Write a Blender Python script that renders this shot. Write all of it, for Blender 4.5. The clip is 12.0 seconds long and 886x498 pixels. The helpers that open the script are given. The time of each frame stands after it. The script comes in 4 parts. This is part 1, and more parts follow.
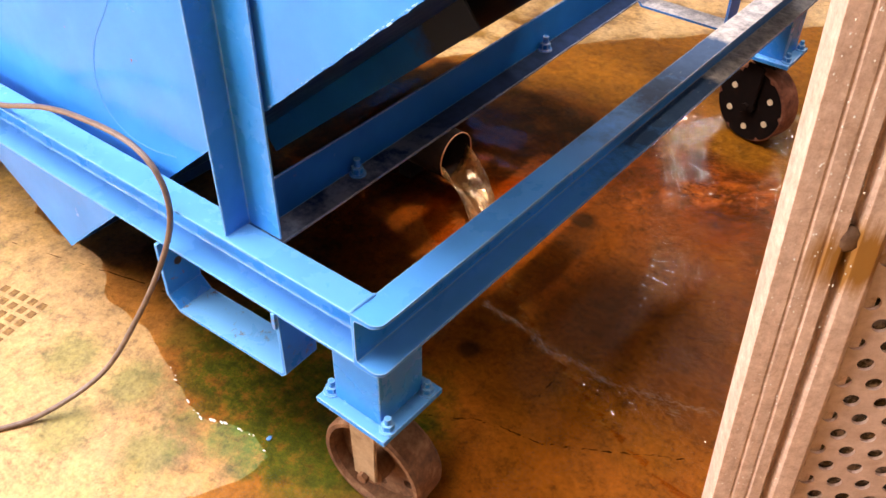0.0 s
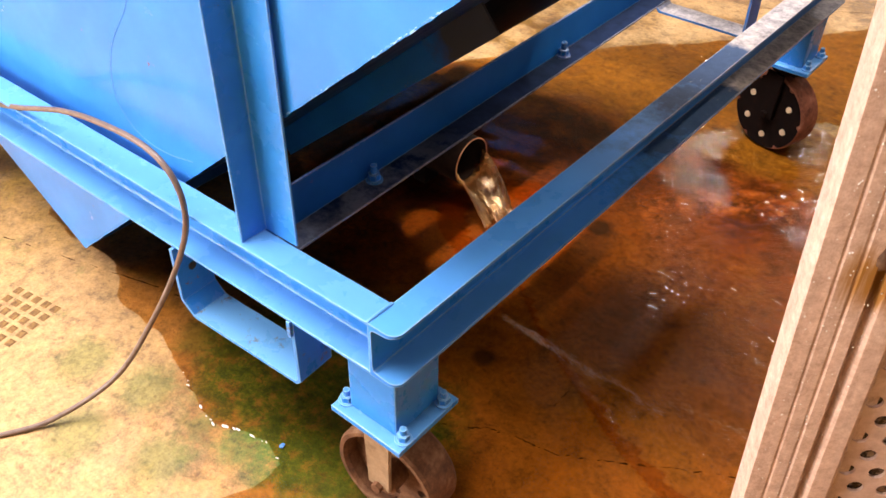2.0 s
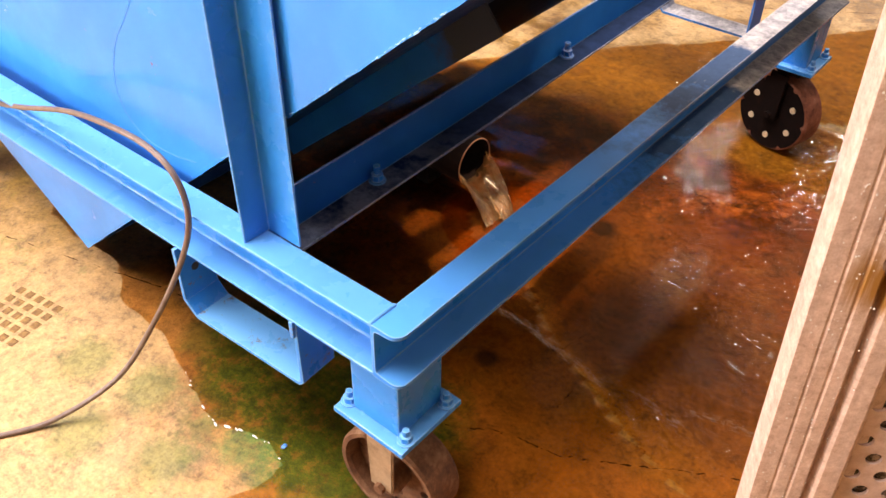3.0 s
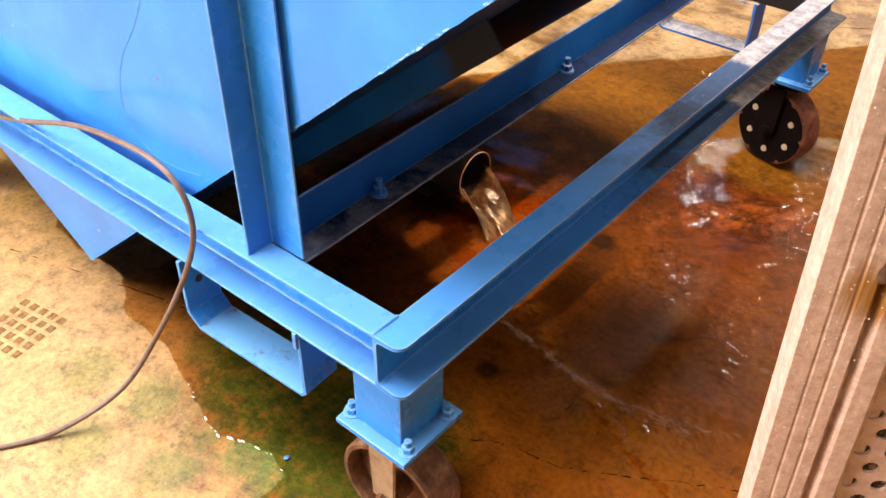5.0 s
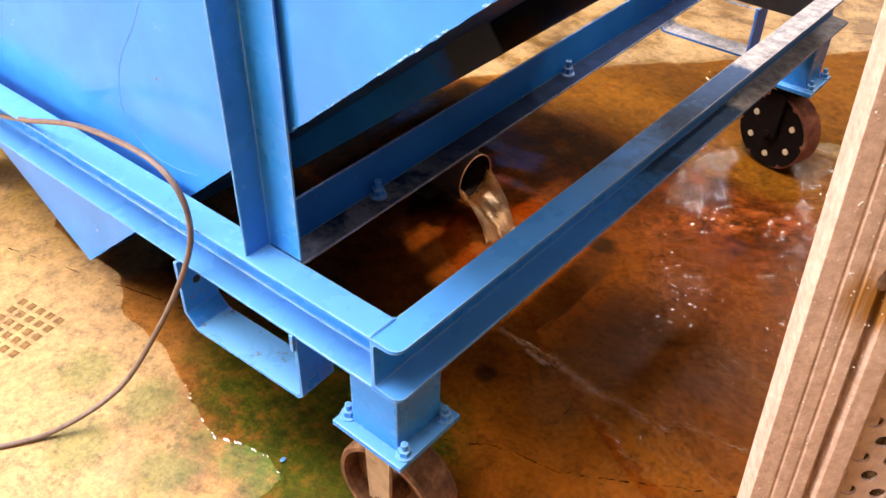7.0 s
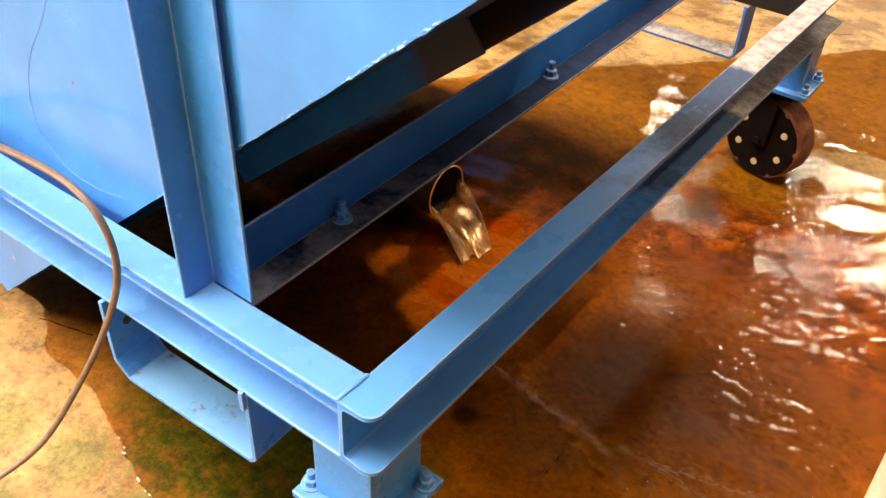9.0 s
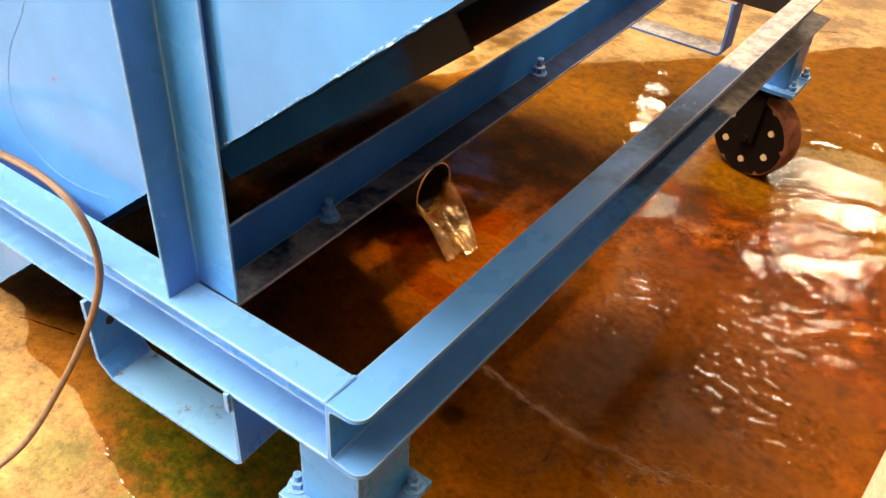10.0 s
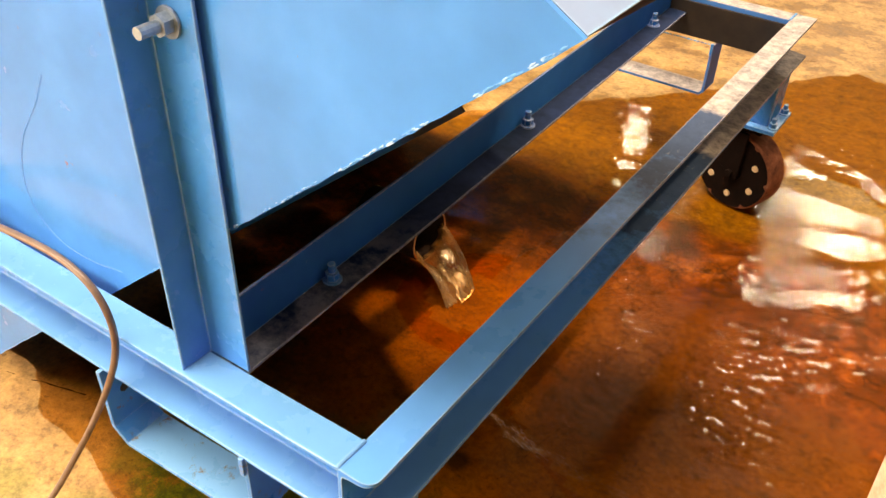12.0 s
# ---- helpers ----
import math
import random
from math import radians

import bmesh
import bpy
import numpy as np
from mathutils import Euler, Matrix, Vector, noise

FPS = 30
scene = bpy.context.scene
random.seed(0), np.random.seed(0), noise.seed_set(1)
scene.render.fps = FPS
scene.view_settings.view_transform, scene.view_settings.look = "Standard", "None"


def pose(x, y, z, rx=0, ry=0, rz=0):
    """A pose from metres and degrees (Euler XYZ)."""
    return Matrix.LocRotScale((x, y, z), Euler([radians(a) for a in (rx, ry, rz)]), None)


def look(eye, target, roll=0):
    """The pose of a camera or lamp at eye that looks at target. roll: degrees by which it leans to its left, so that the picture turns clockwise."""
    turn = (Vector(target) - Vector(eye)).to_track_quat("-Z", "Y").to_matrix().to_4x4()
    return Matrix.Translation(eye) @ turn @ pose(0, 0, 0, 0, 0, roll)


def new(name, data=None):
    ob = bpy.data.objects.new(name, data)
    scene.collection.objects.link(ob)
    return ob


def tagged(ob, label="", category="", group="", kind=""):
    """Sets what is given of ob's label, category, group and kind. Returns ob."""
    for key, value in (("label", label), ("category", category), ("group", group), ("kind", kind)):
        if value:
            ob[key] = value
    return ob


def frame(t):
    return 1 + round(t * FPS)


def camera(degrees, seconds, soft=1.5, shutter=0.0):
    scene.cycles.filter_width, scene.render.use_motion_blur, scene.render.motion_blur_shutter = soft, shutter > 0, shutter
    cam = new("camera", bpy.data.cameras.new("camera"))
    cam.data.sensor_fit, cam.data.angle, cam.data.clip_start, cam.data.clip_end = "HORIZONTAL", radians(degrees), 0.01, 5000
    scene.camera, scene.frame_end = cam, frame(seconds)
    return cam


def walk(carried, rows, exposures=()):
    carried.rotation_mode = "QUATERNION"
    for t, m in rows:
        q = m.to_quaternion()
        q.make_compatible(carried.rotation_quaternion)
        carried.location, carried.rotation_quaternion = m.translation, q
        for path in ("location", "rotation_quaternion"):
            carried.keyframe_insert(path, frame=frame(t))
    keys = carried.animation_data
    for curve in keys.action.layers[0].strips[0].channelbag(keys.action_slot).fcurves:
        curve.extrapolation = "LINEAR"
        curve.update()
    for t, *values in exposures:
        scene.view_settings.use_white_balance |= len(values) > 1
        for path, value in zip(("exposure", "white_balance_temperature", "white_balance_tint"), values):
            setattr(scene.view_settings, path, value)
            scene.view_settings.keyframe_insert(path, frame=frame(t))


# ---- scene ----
cam = camera(54.9, 12.0)
PATH = [
    (0, (0.677, -0.687, 1.418), (-0.278, 0.516, 0.138), 0.8),
    (0.5, (0.673, -0.686, 1.414), (-0.283, 0.52, 0.138), 0.8),
    (1, (0.668, -0.684, 1.416), (-0.294, 0.522, 0.143), 0.8),
    (1.5, (0.659, -0.683, 1.415), (-0.311, 0.514, 0.14), 0.8),
    (2, (0.653, -0.681, 1.416), (-0.32, 0.511, 0.139), 0.9),
    (2.5, (0.65, -0.679, 1.412), (-0.327, 0.51, 0.135), 0.8),
    (3, (0.649, -0.679, 1.416), (-0.327, 0.509, 0.138), 0.9),
    (5, (0.656, -0.691, 1.424), (-0.334, 0.512, 0.171), 0.9),
    (5.5, (0.656, -0.691, 1.421), (-0.336, 0.514, 0.171), 1.1),
    (6, (0.654, -0.691, 1.423), (-0.34, 0.515, 0.175), 1.3),
    (6.5, (0.657, -0.689, 1.424), (-0.338, 0.516, 0.176), 1.3),
    (8.5, (0.57, -0.603, 1.353), (-0.387, 0.621, 0.094), 1.9),
    (9, (0.497, -0.548, 1.317), (-0.415, 0.726, 0.074), 3.1),
    (9.5, (0.487, -0.533, 1.31), (-0.397, 0.74, 0.046), 3.8),
    (10, (0.485, -0.539, 1.312), (-0.396, 0.751, 0.062), 3.9),
    (10.5, (0.483, -0.552, 1.326), (-0.417, 0.74, 0.094), 3.9),
    (11, (0.493, -0.548, 1.357), (-0.411, 0.757, 0.141), 3.4),
    (11.5, (0.489, -0.545, 1.376), (-0.4, 0.781, 0.171), 2.7),
    (12, (0.483, -0.553, 1.393), (-0.408, 0.77, 0.186), 2.0),
]
walk(cam, [(t, look(eye, target, roll)) for t, eye, target, roll in PATH],
     [(0.0, 0.18, 7500, 26), (3.0, 0.18, 7500, 26), (6.5, 0.2, 7400, 25), (8.5, 0.22, 8800, 24), (9.5, 0.3, 11400, 23), (11.0, 0.28, 12000, 23), (12.0, 0.22, 12200, 24)])


# ---- light and world ----
def area_light(name, where, target, width, height, watts, colour):
    data = bpy.data.lights.new(name, "AREA")
    data.shape, data.size, data.size_y = "RECTANGLE", width, height
    data.energy, data.color = watts, colour
    ob = new(name, data)
    ob.matrix_world = look(where, target)
    return ob


world = bpy.data.worlds.new("sky")
scene.world = world
world.use_nodes = True
sky = world.node_tree.nodes.new("ShaderNodeTexSky")
sky.sky_type, sky.sun_disc = "NISHITA", False
sky.sun_elevation, sky.sun_rotation = radians(40), radians(215)
world.node_tree.links.new(sky.outputs[0], world.node_tree.nodes["Background"].inputs[0])
world.node_tree.nodes["Background"].inputs[1].default_value = 0.1

DAY = (0.93, 0.97, 1.0)
area_light("door_daylight", (-4.6, -5.6, 2.3), (-0.4, 0.4, 0.4), 4.6, 3.8, 780, DAY)
area_light("overhead_light", (-1.9, -0.6, 6.25), (-1.9, -0.6, 0), 4.6, 4.2, 1050, DAY)
# added fill lamp that lifts the floor under the frame
area_light("overhead_light", (4.3, 5.0, 6.25), (4.3, 5.0, 0), 4.6, 4.6, 60, DAY)
area_light("overhead_light", (-0.5, 7.4, 6.25), (-0.5, 7.4, 0), 3.6, 2.2, 10, DAY)
area_light("window_daylight", (-0.46, 8.9, 4.42), (-0.46, 0, 2.4), 1.25, 0.66, 150, DAY)
area_light("window_daylight", (-2.95, 8.9, 4.05), (-1.5, 0, 3.4), 0.22, 0.3, 14, DAY)
area_light("window_daylight", (-2.5, 8.9, 5.4), (-1.2, 0, 3.4), 0.6, 0.3, 36, DAY)

# added narrow spot that brightens the jet; the ceiling has no gap
beam = bpy.data.lights.new("jet_spot", "SPOT")
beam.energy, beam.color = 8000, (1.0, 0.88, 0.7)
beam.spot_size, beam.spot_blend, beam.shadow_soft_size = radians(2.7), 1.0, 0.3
new("jet_spot", beam).matrix_world = look((1.8, 3.2, 6.2), (-0.37, 0.84, 0.06))


# ---- materials ----
def shader(name):
    m = bpy.data.materials.new(name)
    m.use_nodes = True
    return m, m.node_tree.nodes, m.node_tree.links, m.node_tree.nodes["Principled BSDF"]


def tex(nodes, links, scale, detail=6, rough=0.6, where="Object", kind="ShaderNodeTexNoise", stretch=None):
    co = nodes.new("ShaderNodeTexCoord")
    n = nodes.new(kind)
    n.inputs["Scale"].default_value = scale
    if kind == "ShaderNodeTexNoise":
        n.inputs["Detail"].default_value, n.inputs["Roughness"].default_value = detail, rough
    src = co.outputs[where]
    if stretch:
        mp = nodes.new("ShaderNodeMapping")
        mp.inputs["Scale"].default_value = stretch
        links.new(src, mp.inputs["Vector"])
        src = mp.outputs[0]
    links.new(src, n.inputs["Vector"])
    return n


def ramp(nodes, links, src, stops):
    r = nodes.new("ShaderNodeValToRGB")
    while len(r.color_ramp.elements) < len(stops):
        r.color_ramp.elements.new(0.5)
    for e, (p, c) in zip(r.color_ramp.elements, stops):
        e.position, e.color = p, (*c, 1) if len(c) == 3 else c
    links.new(src, r.inputs[0])
    return r


def blend(nodes, links, fac, a, b, mode="MIX"):
    m = nodes.new("ShaderNodeMix")
    m.data_type, m.blend_type = "RGBA", mode
    for src, slot in ((fac, 0), (a, 6), (b, 7)):
        if isinstance(src, (int, float)):
            m.inputs[slot].default_value = src
        elif isinstance(src, tuple):
            m.inputs[slot].default_value = (*src, 1)
        else:
            links.new(src, m.inputs[slot])
    return m.outputs[2]


def bump(nodes, links, bsdf, src, strength, distance):
    b = nodes.new("ShaderNodeBump")
    b.inputs["Strength"].default_value, b.inputs["Distance"].default_value = strength, distance
    links.new(src, b.inputs["Height"])
    links.new(b.outputs[0], bsdf.inputs["Normal"])


def grey(v):
    return (v, v, v)


def pale_edge(n, l, reach=0.0045):
    """1 along the sharp edges of a part, broken up by noise."""
    bev, geo, dot, cut = n.new("ShaderNodeBevel"), n.new("ShaderNodeNewGeometry"), n.new("ShaderNodeVectorMath"), n.new("ShaderNodeMath")
    bev.samples = 4
    bev.inputs["Radius"].default_value = reach
    dot.operation = "DOT_PRODUCT"
    l.new(bev.outputs[0], dot.inputs[0])
    l.new(geo.outputs["True Normal"], dot.inputs[1])
    cut.operation = "MULTIPLY_ADD"
    l.new(tex(n, l, 30, 6, 0.7).outputs[0], cut.inputs[0])
    cut.inputs[1].default_value = 0.16
    l.new(dot.outputs["Value"], cut.inputs[2])
    mr = n.new("ShaderNodeMapRange")
    l.new(cut.outputs[0], mr.inputs[0])
    for i, v in ((1, 1.055), (2, 0.96), (3, 0.0), (4, 1.0)):
        mr.inputs[i].default_value = v
    return mr.outputs[0]


# dust sets the random film and the light painted on up-facing faces
def paint_material(name, base, worn, scuff=0.62, rough=(0.22, 0.5), dust=0.2, rust_at=0.64, edge=(0.22, 0.5, 0.78), gloss=0.36):
    m, n, l, b = shader(name)
    large = tex(n, l, 3.5, 4)
    fine = tex(n, l, 38, 8, 0.7)
    tone = ramp(n, l, large.outputs[0], [(0.3, tuple(c * 0.8 for c in base)), (0.7, tuple(min(1, c * 1.15) for c in base))])
    chips = ramp(n, l, fine.outputs[0], [(scuff, grey(0)), (scuff + 0.06, grey(1))])
    film = ramp(n, l, tex(n, l, 7, 9, 0.75).outputs[0], [(0.5, grey(0)), (0.72, grey(dust))])
    base_colour = blend(n, l, film.outputs[0], tone.outputs[0], (0.08, 0.36, 0.68))
    base_colour = blend(n, l, chips.outputs[0], base_colour, worn)
    rust = ramp(n, l, tex(n, l, 21, 11, 0.8).outputs[0], [(rust_at, grey(0)), (rust_at + 0.04, grey(0.85))])
    # dust and overhead light, painted as a paler tone on what faces up
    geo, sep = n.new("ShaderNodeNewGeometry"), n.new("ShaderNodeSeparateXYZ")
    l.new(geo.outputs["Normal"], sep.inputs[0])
    top_light = n.new("ShaderNodeMapRange")
    l.new(sep.outputs[2], top_light.inputs[0])
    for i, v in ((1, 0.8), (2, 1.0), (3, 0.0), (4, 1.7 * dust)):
        top_light.inputs[i].default_value = v
    base_colour = blend(n, l, top_light.outputs[0], base_colour, (0.22, 0.58, 0.86))
    if edge:
        base_colour = blend(n, l, pale_edge(n, l), base_colour, edge)
    l.new(blend(n, l, rust.outputs[0], base_colour, (0.2, 0.09, 0.04)), b.inputs["Base Color"])
    rr = ramp(n, l, tex(n, l, 9, 6).outputs[0], [(0.3, grey(rough[0])), (0.75, grey(rough[1]))])
    l.new(rr.outputs[0], b.inputs["Roughness"])
    b.inputs["Specular IOR Level"].default_value = gloss
    bump(n, l, b, fine.outputs[0], 0.12, 0.002)
    return m


def near(n, l, co, where, reach, wobble):
    """A patch with a ragged rim: 1 at where, 0 beyond reach."""
    d = n.new("ShaderNodeVectorMath")
    d.operation = "DISTANCE"
    l.new(co.outputs["Object"], d.inputs[0])
    d.inputs[1].default_value = where
    w = n.new("ShaderNodeMath")
    w.operation = "MULTIPLY_ADD"
    l.new(wobble, w.inputs[0])
    w.inputs[1].default_value = reach * 1.6
    l.new(d.outputs["Value"], w.inputs[2])
    mr = n.new("ShaderNodeMapRange")
    l.new(w.outputs[0], mr.inputs[0])
    for i, v in ((1, reach * 1.75), (2, reach * 1.3), (3, 0.0), (4, 1.0)):
        mr.inputs[i].default_value = v
    return mr.outputs[0]


def metal_material(name, stops, rough=0.6, metal=0.3, scale=20, relief=0.4, gloss=0.5):
    m, n, l, b = shader(name)
    t = tex(n, l, scale, 8, 0.7)
    l.new(ramp(n, l, t.outputs[0], stops).outputs[0], b.inputs["Base Color"])
    b.inputs["Roughness"].default_value, b.inputs["Metallic"].default_value = rough, metal
    b.inputs["Specular IOR Level"].default_value = gloss
    bump(n, l, b, t.outputs[0], relief, 0.003)
    return m


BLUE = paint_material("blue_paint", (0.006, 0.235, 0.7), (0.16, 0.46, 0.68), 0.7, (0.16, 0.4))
def slate_paint():
    """Blue paint, slate along the middle and worn to pale metal on top toward the far end."""
    m = paint_material("slate_blue_paint", (0.005, 0.26, 0.85), (0.16, 0.4, 0.62), 0.66, (0.22, 0.42), 0.14, gloss=0.2)
    n, l, b = m.node_tree.nodes, m.node_tree.links, m.node_tree.nodes["Principled BSDF"]
    sep, co, geo, face = n.new("ShaderNodeSeparateXYZ"), n.new("ShaderNodeTexCoord"), n.new("ShaderNodeNewGeometry"), n.new("ShaderNodeSeparateXYZ")
    l.new(co.outputs["Object"], sep.inputs[0])
    l.new(geo.outputs["Normal"], face.inputs[0])

    def span(src, values):
        mr = n.new("ShaderNodeMapRange")
        l.new(src, mr.inputs[0])
        for k, v in enumerate(values):
            mr.inputs[k + 1].default_value = v
        return mr.outputs[0]

    def along(sway, noise_scale, values):
        w = n.new("ShaderNodeMath")
        w.operation = "MULTIPLY_ADD"
        l.new(tex(n, l, noise_scale, 9, 0.75).outputs[0], w.inputs[0])
        w.inputs[1].default_value = sway
        l.new(sep.outputs[1], w.inputs[2])
        return span(w.outputs[0], values)

    def times(a, c):
        w = n.new("ShaderNodeMath")
        w.operation = "MULTIPLY"
        l.new(a, w.inputs[0])
        l.new(c, w.inputs[1])
        return w.outputs[0]
    old = b.inputs["Base Color"].links[0].from_socket
    grime = times(along(0.7, 8, (0.95, 1.2, 0.0, 0.92)), span(face.outputs[2], (0.3, 0.8, 0.4, 1.0)))
    dirt = ramp(n, l, tex(n, l, 25, 8, 0.7).outputs[0], [(0.3, (0.006, 0.018, 0.045)), (0.7, (0.026, 0.05, 0.095))])
    c = blend(n, l, grime, old, dirt.outputs[0])
    bare = times(along(0.07, 30, (1.175, 1.2, 0.0, 0.9)), span(face.outputs[2], (0.5, 0.85, 0.05, 1.0)))
    metal = ramp(n, l, tex(n, l, 34, 9, 0.8).outputs[0], [(0.32, (0.1, 0.1, 0.11)), (0.5, (0.34, 0.33, 0.33)), (0.66, (0.62, 0.58, 0.55))])
    c = blend(n, l, bare, c, metal.outputs[0])
    scratch = ramp(n, l, tex(n, l, 60, 6, 0.8, stretch=(1, 0.25, 1)).outputs[0], [(0.62, grey(0)), (0.68, grey(0.6))])
    c = blend(n, l, times(grime, scratch.outputs[0]), c, (0.3, 0.33, 0.36))
    l.new(blend(n, l, times(pale_edge(n, l), span(sep.outputs[1], (0.2, 0.9, 0.25, 0.8))), c, (0.42, 0.4, 0.4)), b.inputs["Base Color"])
    dull = b.inputs["Roughness"].links[0].from_socket
    l.new(blend(n, l, grime, dull, grey(0.62)), b.inputs["Roughness"])
    return m


SLATE_BLUE = slate_paint()
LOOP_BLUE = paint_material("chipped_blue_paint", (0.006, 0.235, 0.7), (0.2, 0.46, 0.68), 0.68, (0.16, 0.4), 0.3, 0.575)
# the frame's blue, darkened for the hopper's shade on the angle
SHADED_BLUE = paint_material("shaded_blue_paint", (0.0, 0.13, 0.46), (0.0, 0.13, 0.4), 0.74, (0.3, 0.5), 0.02, edge=(0.5, 0.6, 0.7), gloss=0.08)


def ledge_material():
    """Blue darkened for dirt and the hopper's shade, pale dust toward the near end."""
    m, n, l, b = shader("dark_dusty_ledge")
    co = n.new("ShaderNodeTexCoord")
    wob = tex(n, l, 9, 9, 0.75)
    c = ramp(n, l, tex(n, l, 22, 8, 0.7).outputs[0], [(0.3, (0.006, 0.016, 0.045)), (0.7, (0.016, 0.038, 0.1))]).outputs[0]
    c = blend(n, l, near(n, l, co, (-0.28, 0.2, 0.48), 0.34, wob.outputs[0]), c, blend(n, l, ramp(n, l, wob.outputs[0], [(0.42, grey(0)), (0.6, grey(1))]).outputs[0], (0.01, 0.03, 0.08), (0.2, 0.24, 0.31)))
    l.new(blend(n, l, pale_edge(n, l), c, (0.5, 0.54, 0.6)), b.inputs["Base Color"])
    b.inputs["Roughness"].default_value = 0.7
    b.inputs["Specular IOR Level"].default_value = 0.06
    bump(n, l, b, wob.outputs[0], 0.3, 0.003)
    return m

def skirt_paint():
    """Hopper blue darkened for shade, greyer toward its far end."""
    m = paint_material("shaded_greying_blue_paint", (0.0, 0.12, 0.46), (0.0, 0.12, 0.42), 0.74, (0.25, 0.45), 0.02, edge=None, gloss=0.06)
    n, l, b = m.node_tree.nodes, m.node_tree.links, m.node_tree.nodes["Principled BSDF"]
    co = n.new("ShaderNodeTexCoord")
    old = b.inputs["Base Color"].links[0].from_socket
    wob = tex(n, l, 9, 9, 0.75)
    l.new(blend(n, l, near(n, l, co, (-0.33, 0.6, 0.66), 0.16, wob.outputs[0]), old, (0.05, 0.058, 0.07)), b.inputs["Base Color"])
    return m


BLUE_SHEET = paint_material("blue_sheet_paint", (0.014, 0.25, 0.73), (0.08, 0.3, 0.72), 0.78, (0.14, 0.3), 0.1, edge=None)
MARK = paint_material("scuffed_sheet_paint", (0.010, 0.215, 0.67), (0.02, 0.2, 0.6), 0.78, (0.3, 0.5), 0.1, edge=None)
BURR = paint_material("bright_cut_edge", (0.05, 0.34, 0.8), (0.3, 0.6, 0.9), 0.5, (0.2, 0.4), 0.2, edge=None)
# hopper blue made paler for the light falling on its upper wall
PALED_BLUE = paint_material("lit_pale_blue_paint", (0.16, 0.27, 0.5), (0.4, 0.42, 0.5), 0.62, (0.4, 0.6))
# hopper blue darkened to stand for its unlit underside
SHADE_SHEET = paint_material("shaded_sheet_paint", (0.002, 0.035, 0.13), (0.05, 0.055, 0.065), 0.68, (0.3, 0.5), 0.05, edge=None)
SKIRT = skirt_paint()
RUST = metal_material("rusty_cast_iron", [(0.3, (0.05, 0.022, 0.012)), (0.5, (0.16, 0.07, 0.03)), (0.7, (0.3, 0.17, 0.09))], 0.75, 0.25, 28)
FORK = metal_material("worn_fork_steel", [(0.3, (0.2, 0.13, 0.07)), (0.6, (0.42, 0.3, 0.18)), (0.75, (0.2, 0.08, 0.03))], 0.6, 0.3, 24)
DARK_IRON = metal_material("near_black_iron", [(0.3, (0.003, 0.002, 0.0015)), (0.6, (0.009, 0.004, 0.003)), (0.78, (0.03, 0.012, 0.005))], 0.85, 0.0, 28, 0.4, 0.1)
TREAD = metal_material("dark_rusty_tread", [(0.3, (0.08, 0.025, 0.014)), (0.55, (0.22, 0.08, 0.045)), (0.75, (0.3, 0.15, 0.1))], 0.8, 0.0, 28, 0.4, 0.2)
HOLE_DISC = metal_material("pale_disc_paint", [(0.3, (0.6, 0.45, 0.28)), (0.7, (0.75, 0.6, 0.4))], 0.5, 0.0, 60, 0.1)
STEEL = metal_material("zinc_bolt", [(0.3, (0.16, 0.25, 0.34)), (0.7, (0.36, 0.47, 0.57))], 0.35, 0.5, 60, 0.2)
DUSTY = metal_material("dusty_galvanised_steel", [(0.25, (0.4, 0.27, 0.2)), (0.5, (0.55, 0.39, 0.31)), (0.75, (0.7, 0.53, 0.44))], 0.5, 0.1, 45, 0.35)
def guard_paint():
    """Dusty zinc with run-down streaks and a rust stain below the weld."""
    m, n, l, b = shader("streaked_galvanised_steel")
    t = tex(n, l, 70, 9, 0.8)
    run = tex(n, l, 55, 6, 0.7, stretch=(1, 1, 0.06))
    c = ramp(n, l, t.outputs[0], [(0.28, (0.34, 0.22, 0.15)), (0.45, (0.56, 0.39, 0.3)), (0.55, (0.66, 0.48, 0.38)), (0.72, (0.85, 0.7, 0.6))]).outputs[0]
    c = blend(n, l, 0.65, c, ramp(n, l, run.outputs[0], [(0.35, grey(0.75)), (0.55, grey(1.0)), (0.7, grey(1.15))]).outputs[0], "MULTIPLY")
    co = n.new("ShaderNodeTexCoord")
    c = blend(n, l, near(n, l, co, (0.604, 0.006, 0.92), 0.05, run.outputs[0]), c, (0.33, 0.15, 0.03))
    l.new(c, b.inputs["Base Color"])
    b.inputs["Roughness"].default_value, b.inputs["Metallic"].default_value = 0.5, 0.1
    bump(n, l, b, t.outputs[0], 0.45, 0.002)
    return m


GUARD_POST = guard_paint()
HOLE_BACK = metal_material("mottled_hole_back", [(0.4, (0.01, 0.008, 0.007)), (0.5, (0.1, 0.085, 0.08)), (0.6, (0.5, 0.45, 0.42))], 0.12, 0.3, 34, 0.5)
WELD = metal_material("rusty_weld", [(0.3, (0.08, 0.035, 0.018)), (0.7, (0.3, 0.19, 0.12))], 0.7, 0.2, 40)
# pipe steel darkened to near black for the shade it lies in
PIPE = metal_material("shaded_pipe_steel", [(0.3, (0.004, 0.002, 0.0015)), (0.7, (0.02, 0.008, 0.004))], 0.7, 0.0, 30, 0.4, 0.15)
PIPE_RIM = metal_material("bright_pipe_rim", [(0.3, (0.5, 0.22, 0.1)), (0.7, (0.75, 0.4, 0.22))], 0.4, 0.5, 30)
ROLLER = metal_material("streaked_black_rubber", [(0.4, (0.004, 0.0035, 0.003)), (0.6, (0.012, 0.009, 0.006)), (0.72, (0.14, 0.075, 0.02))], 0.5, 0.0, 9, 0.2, 0.25)
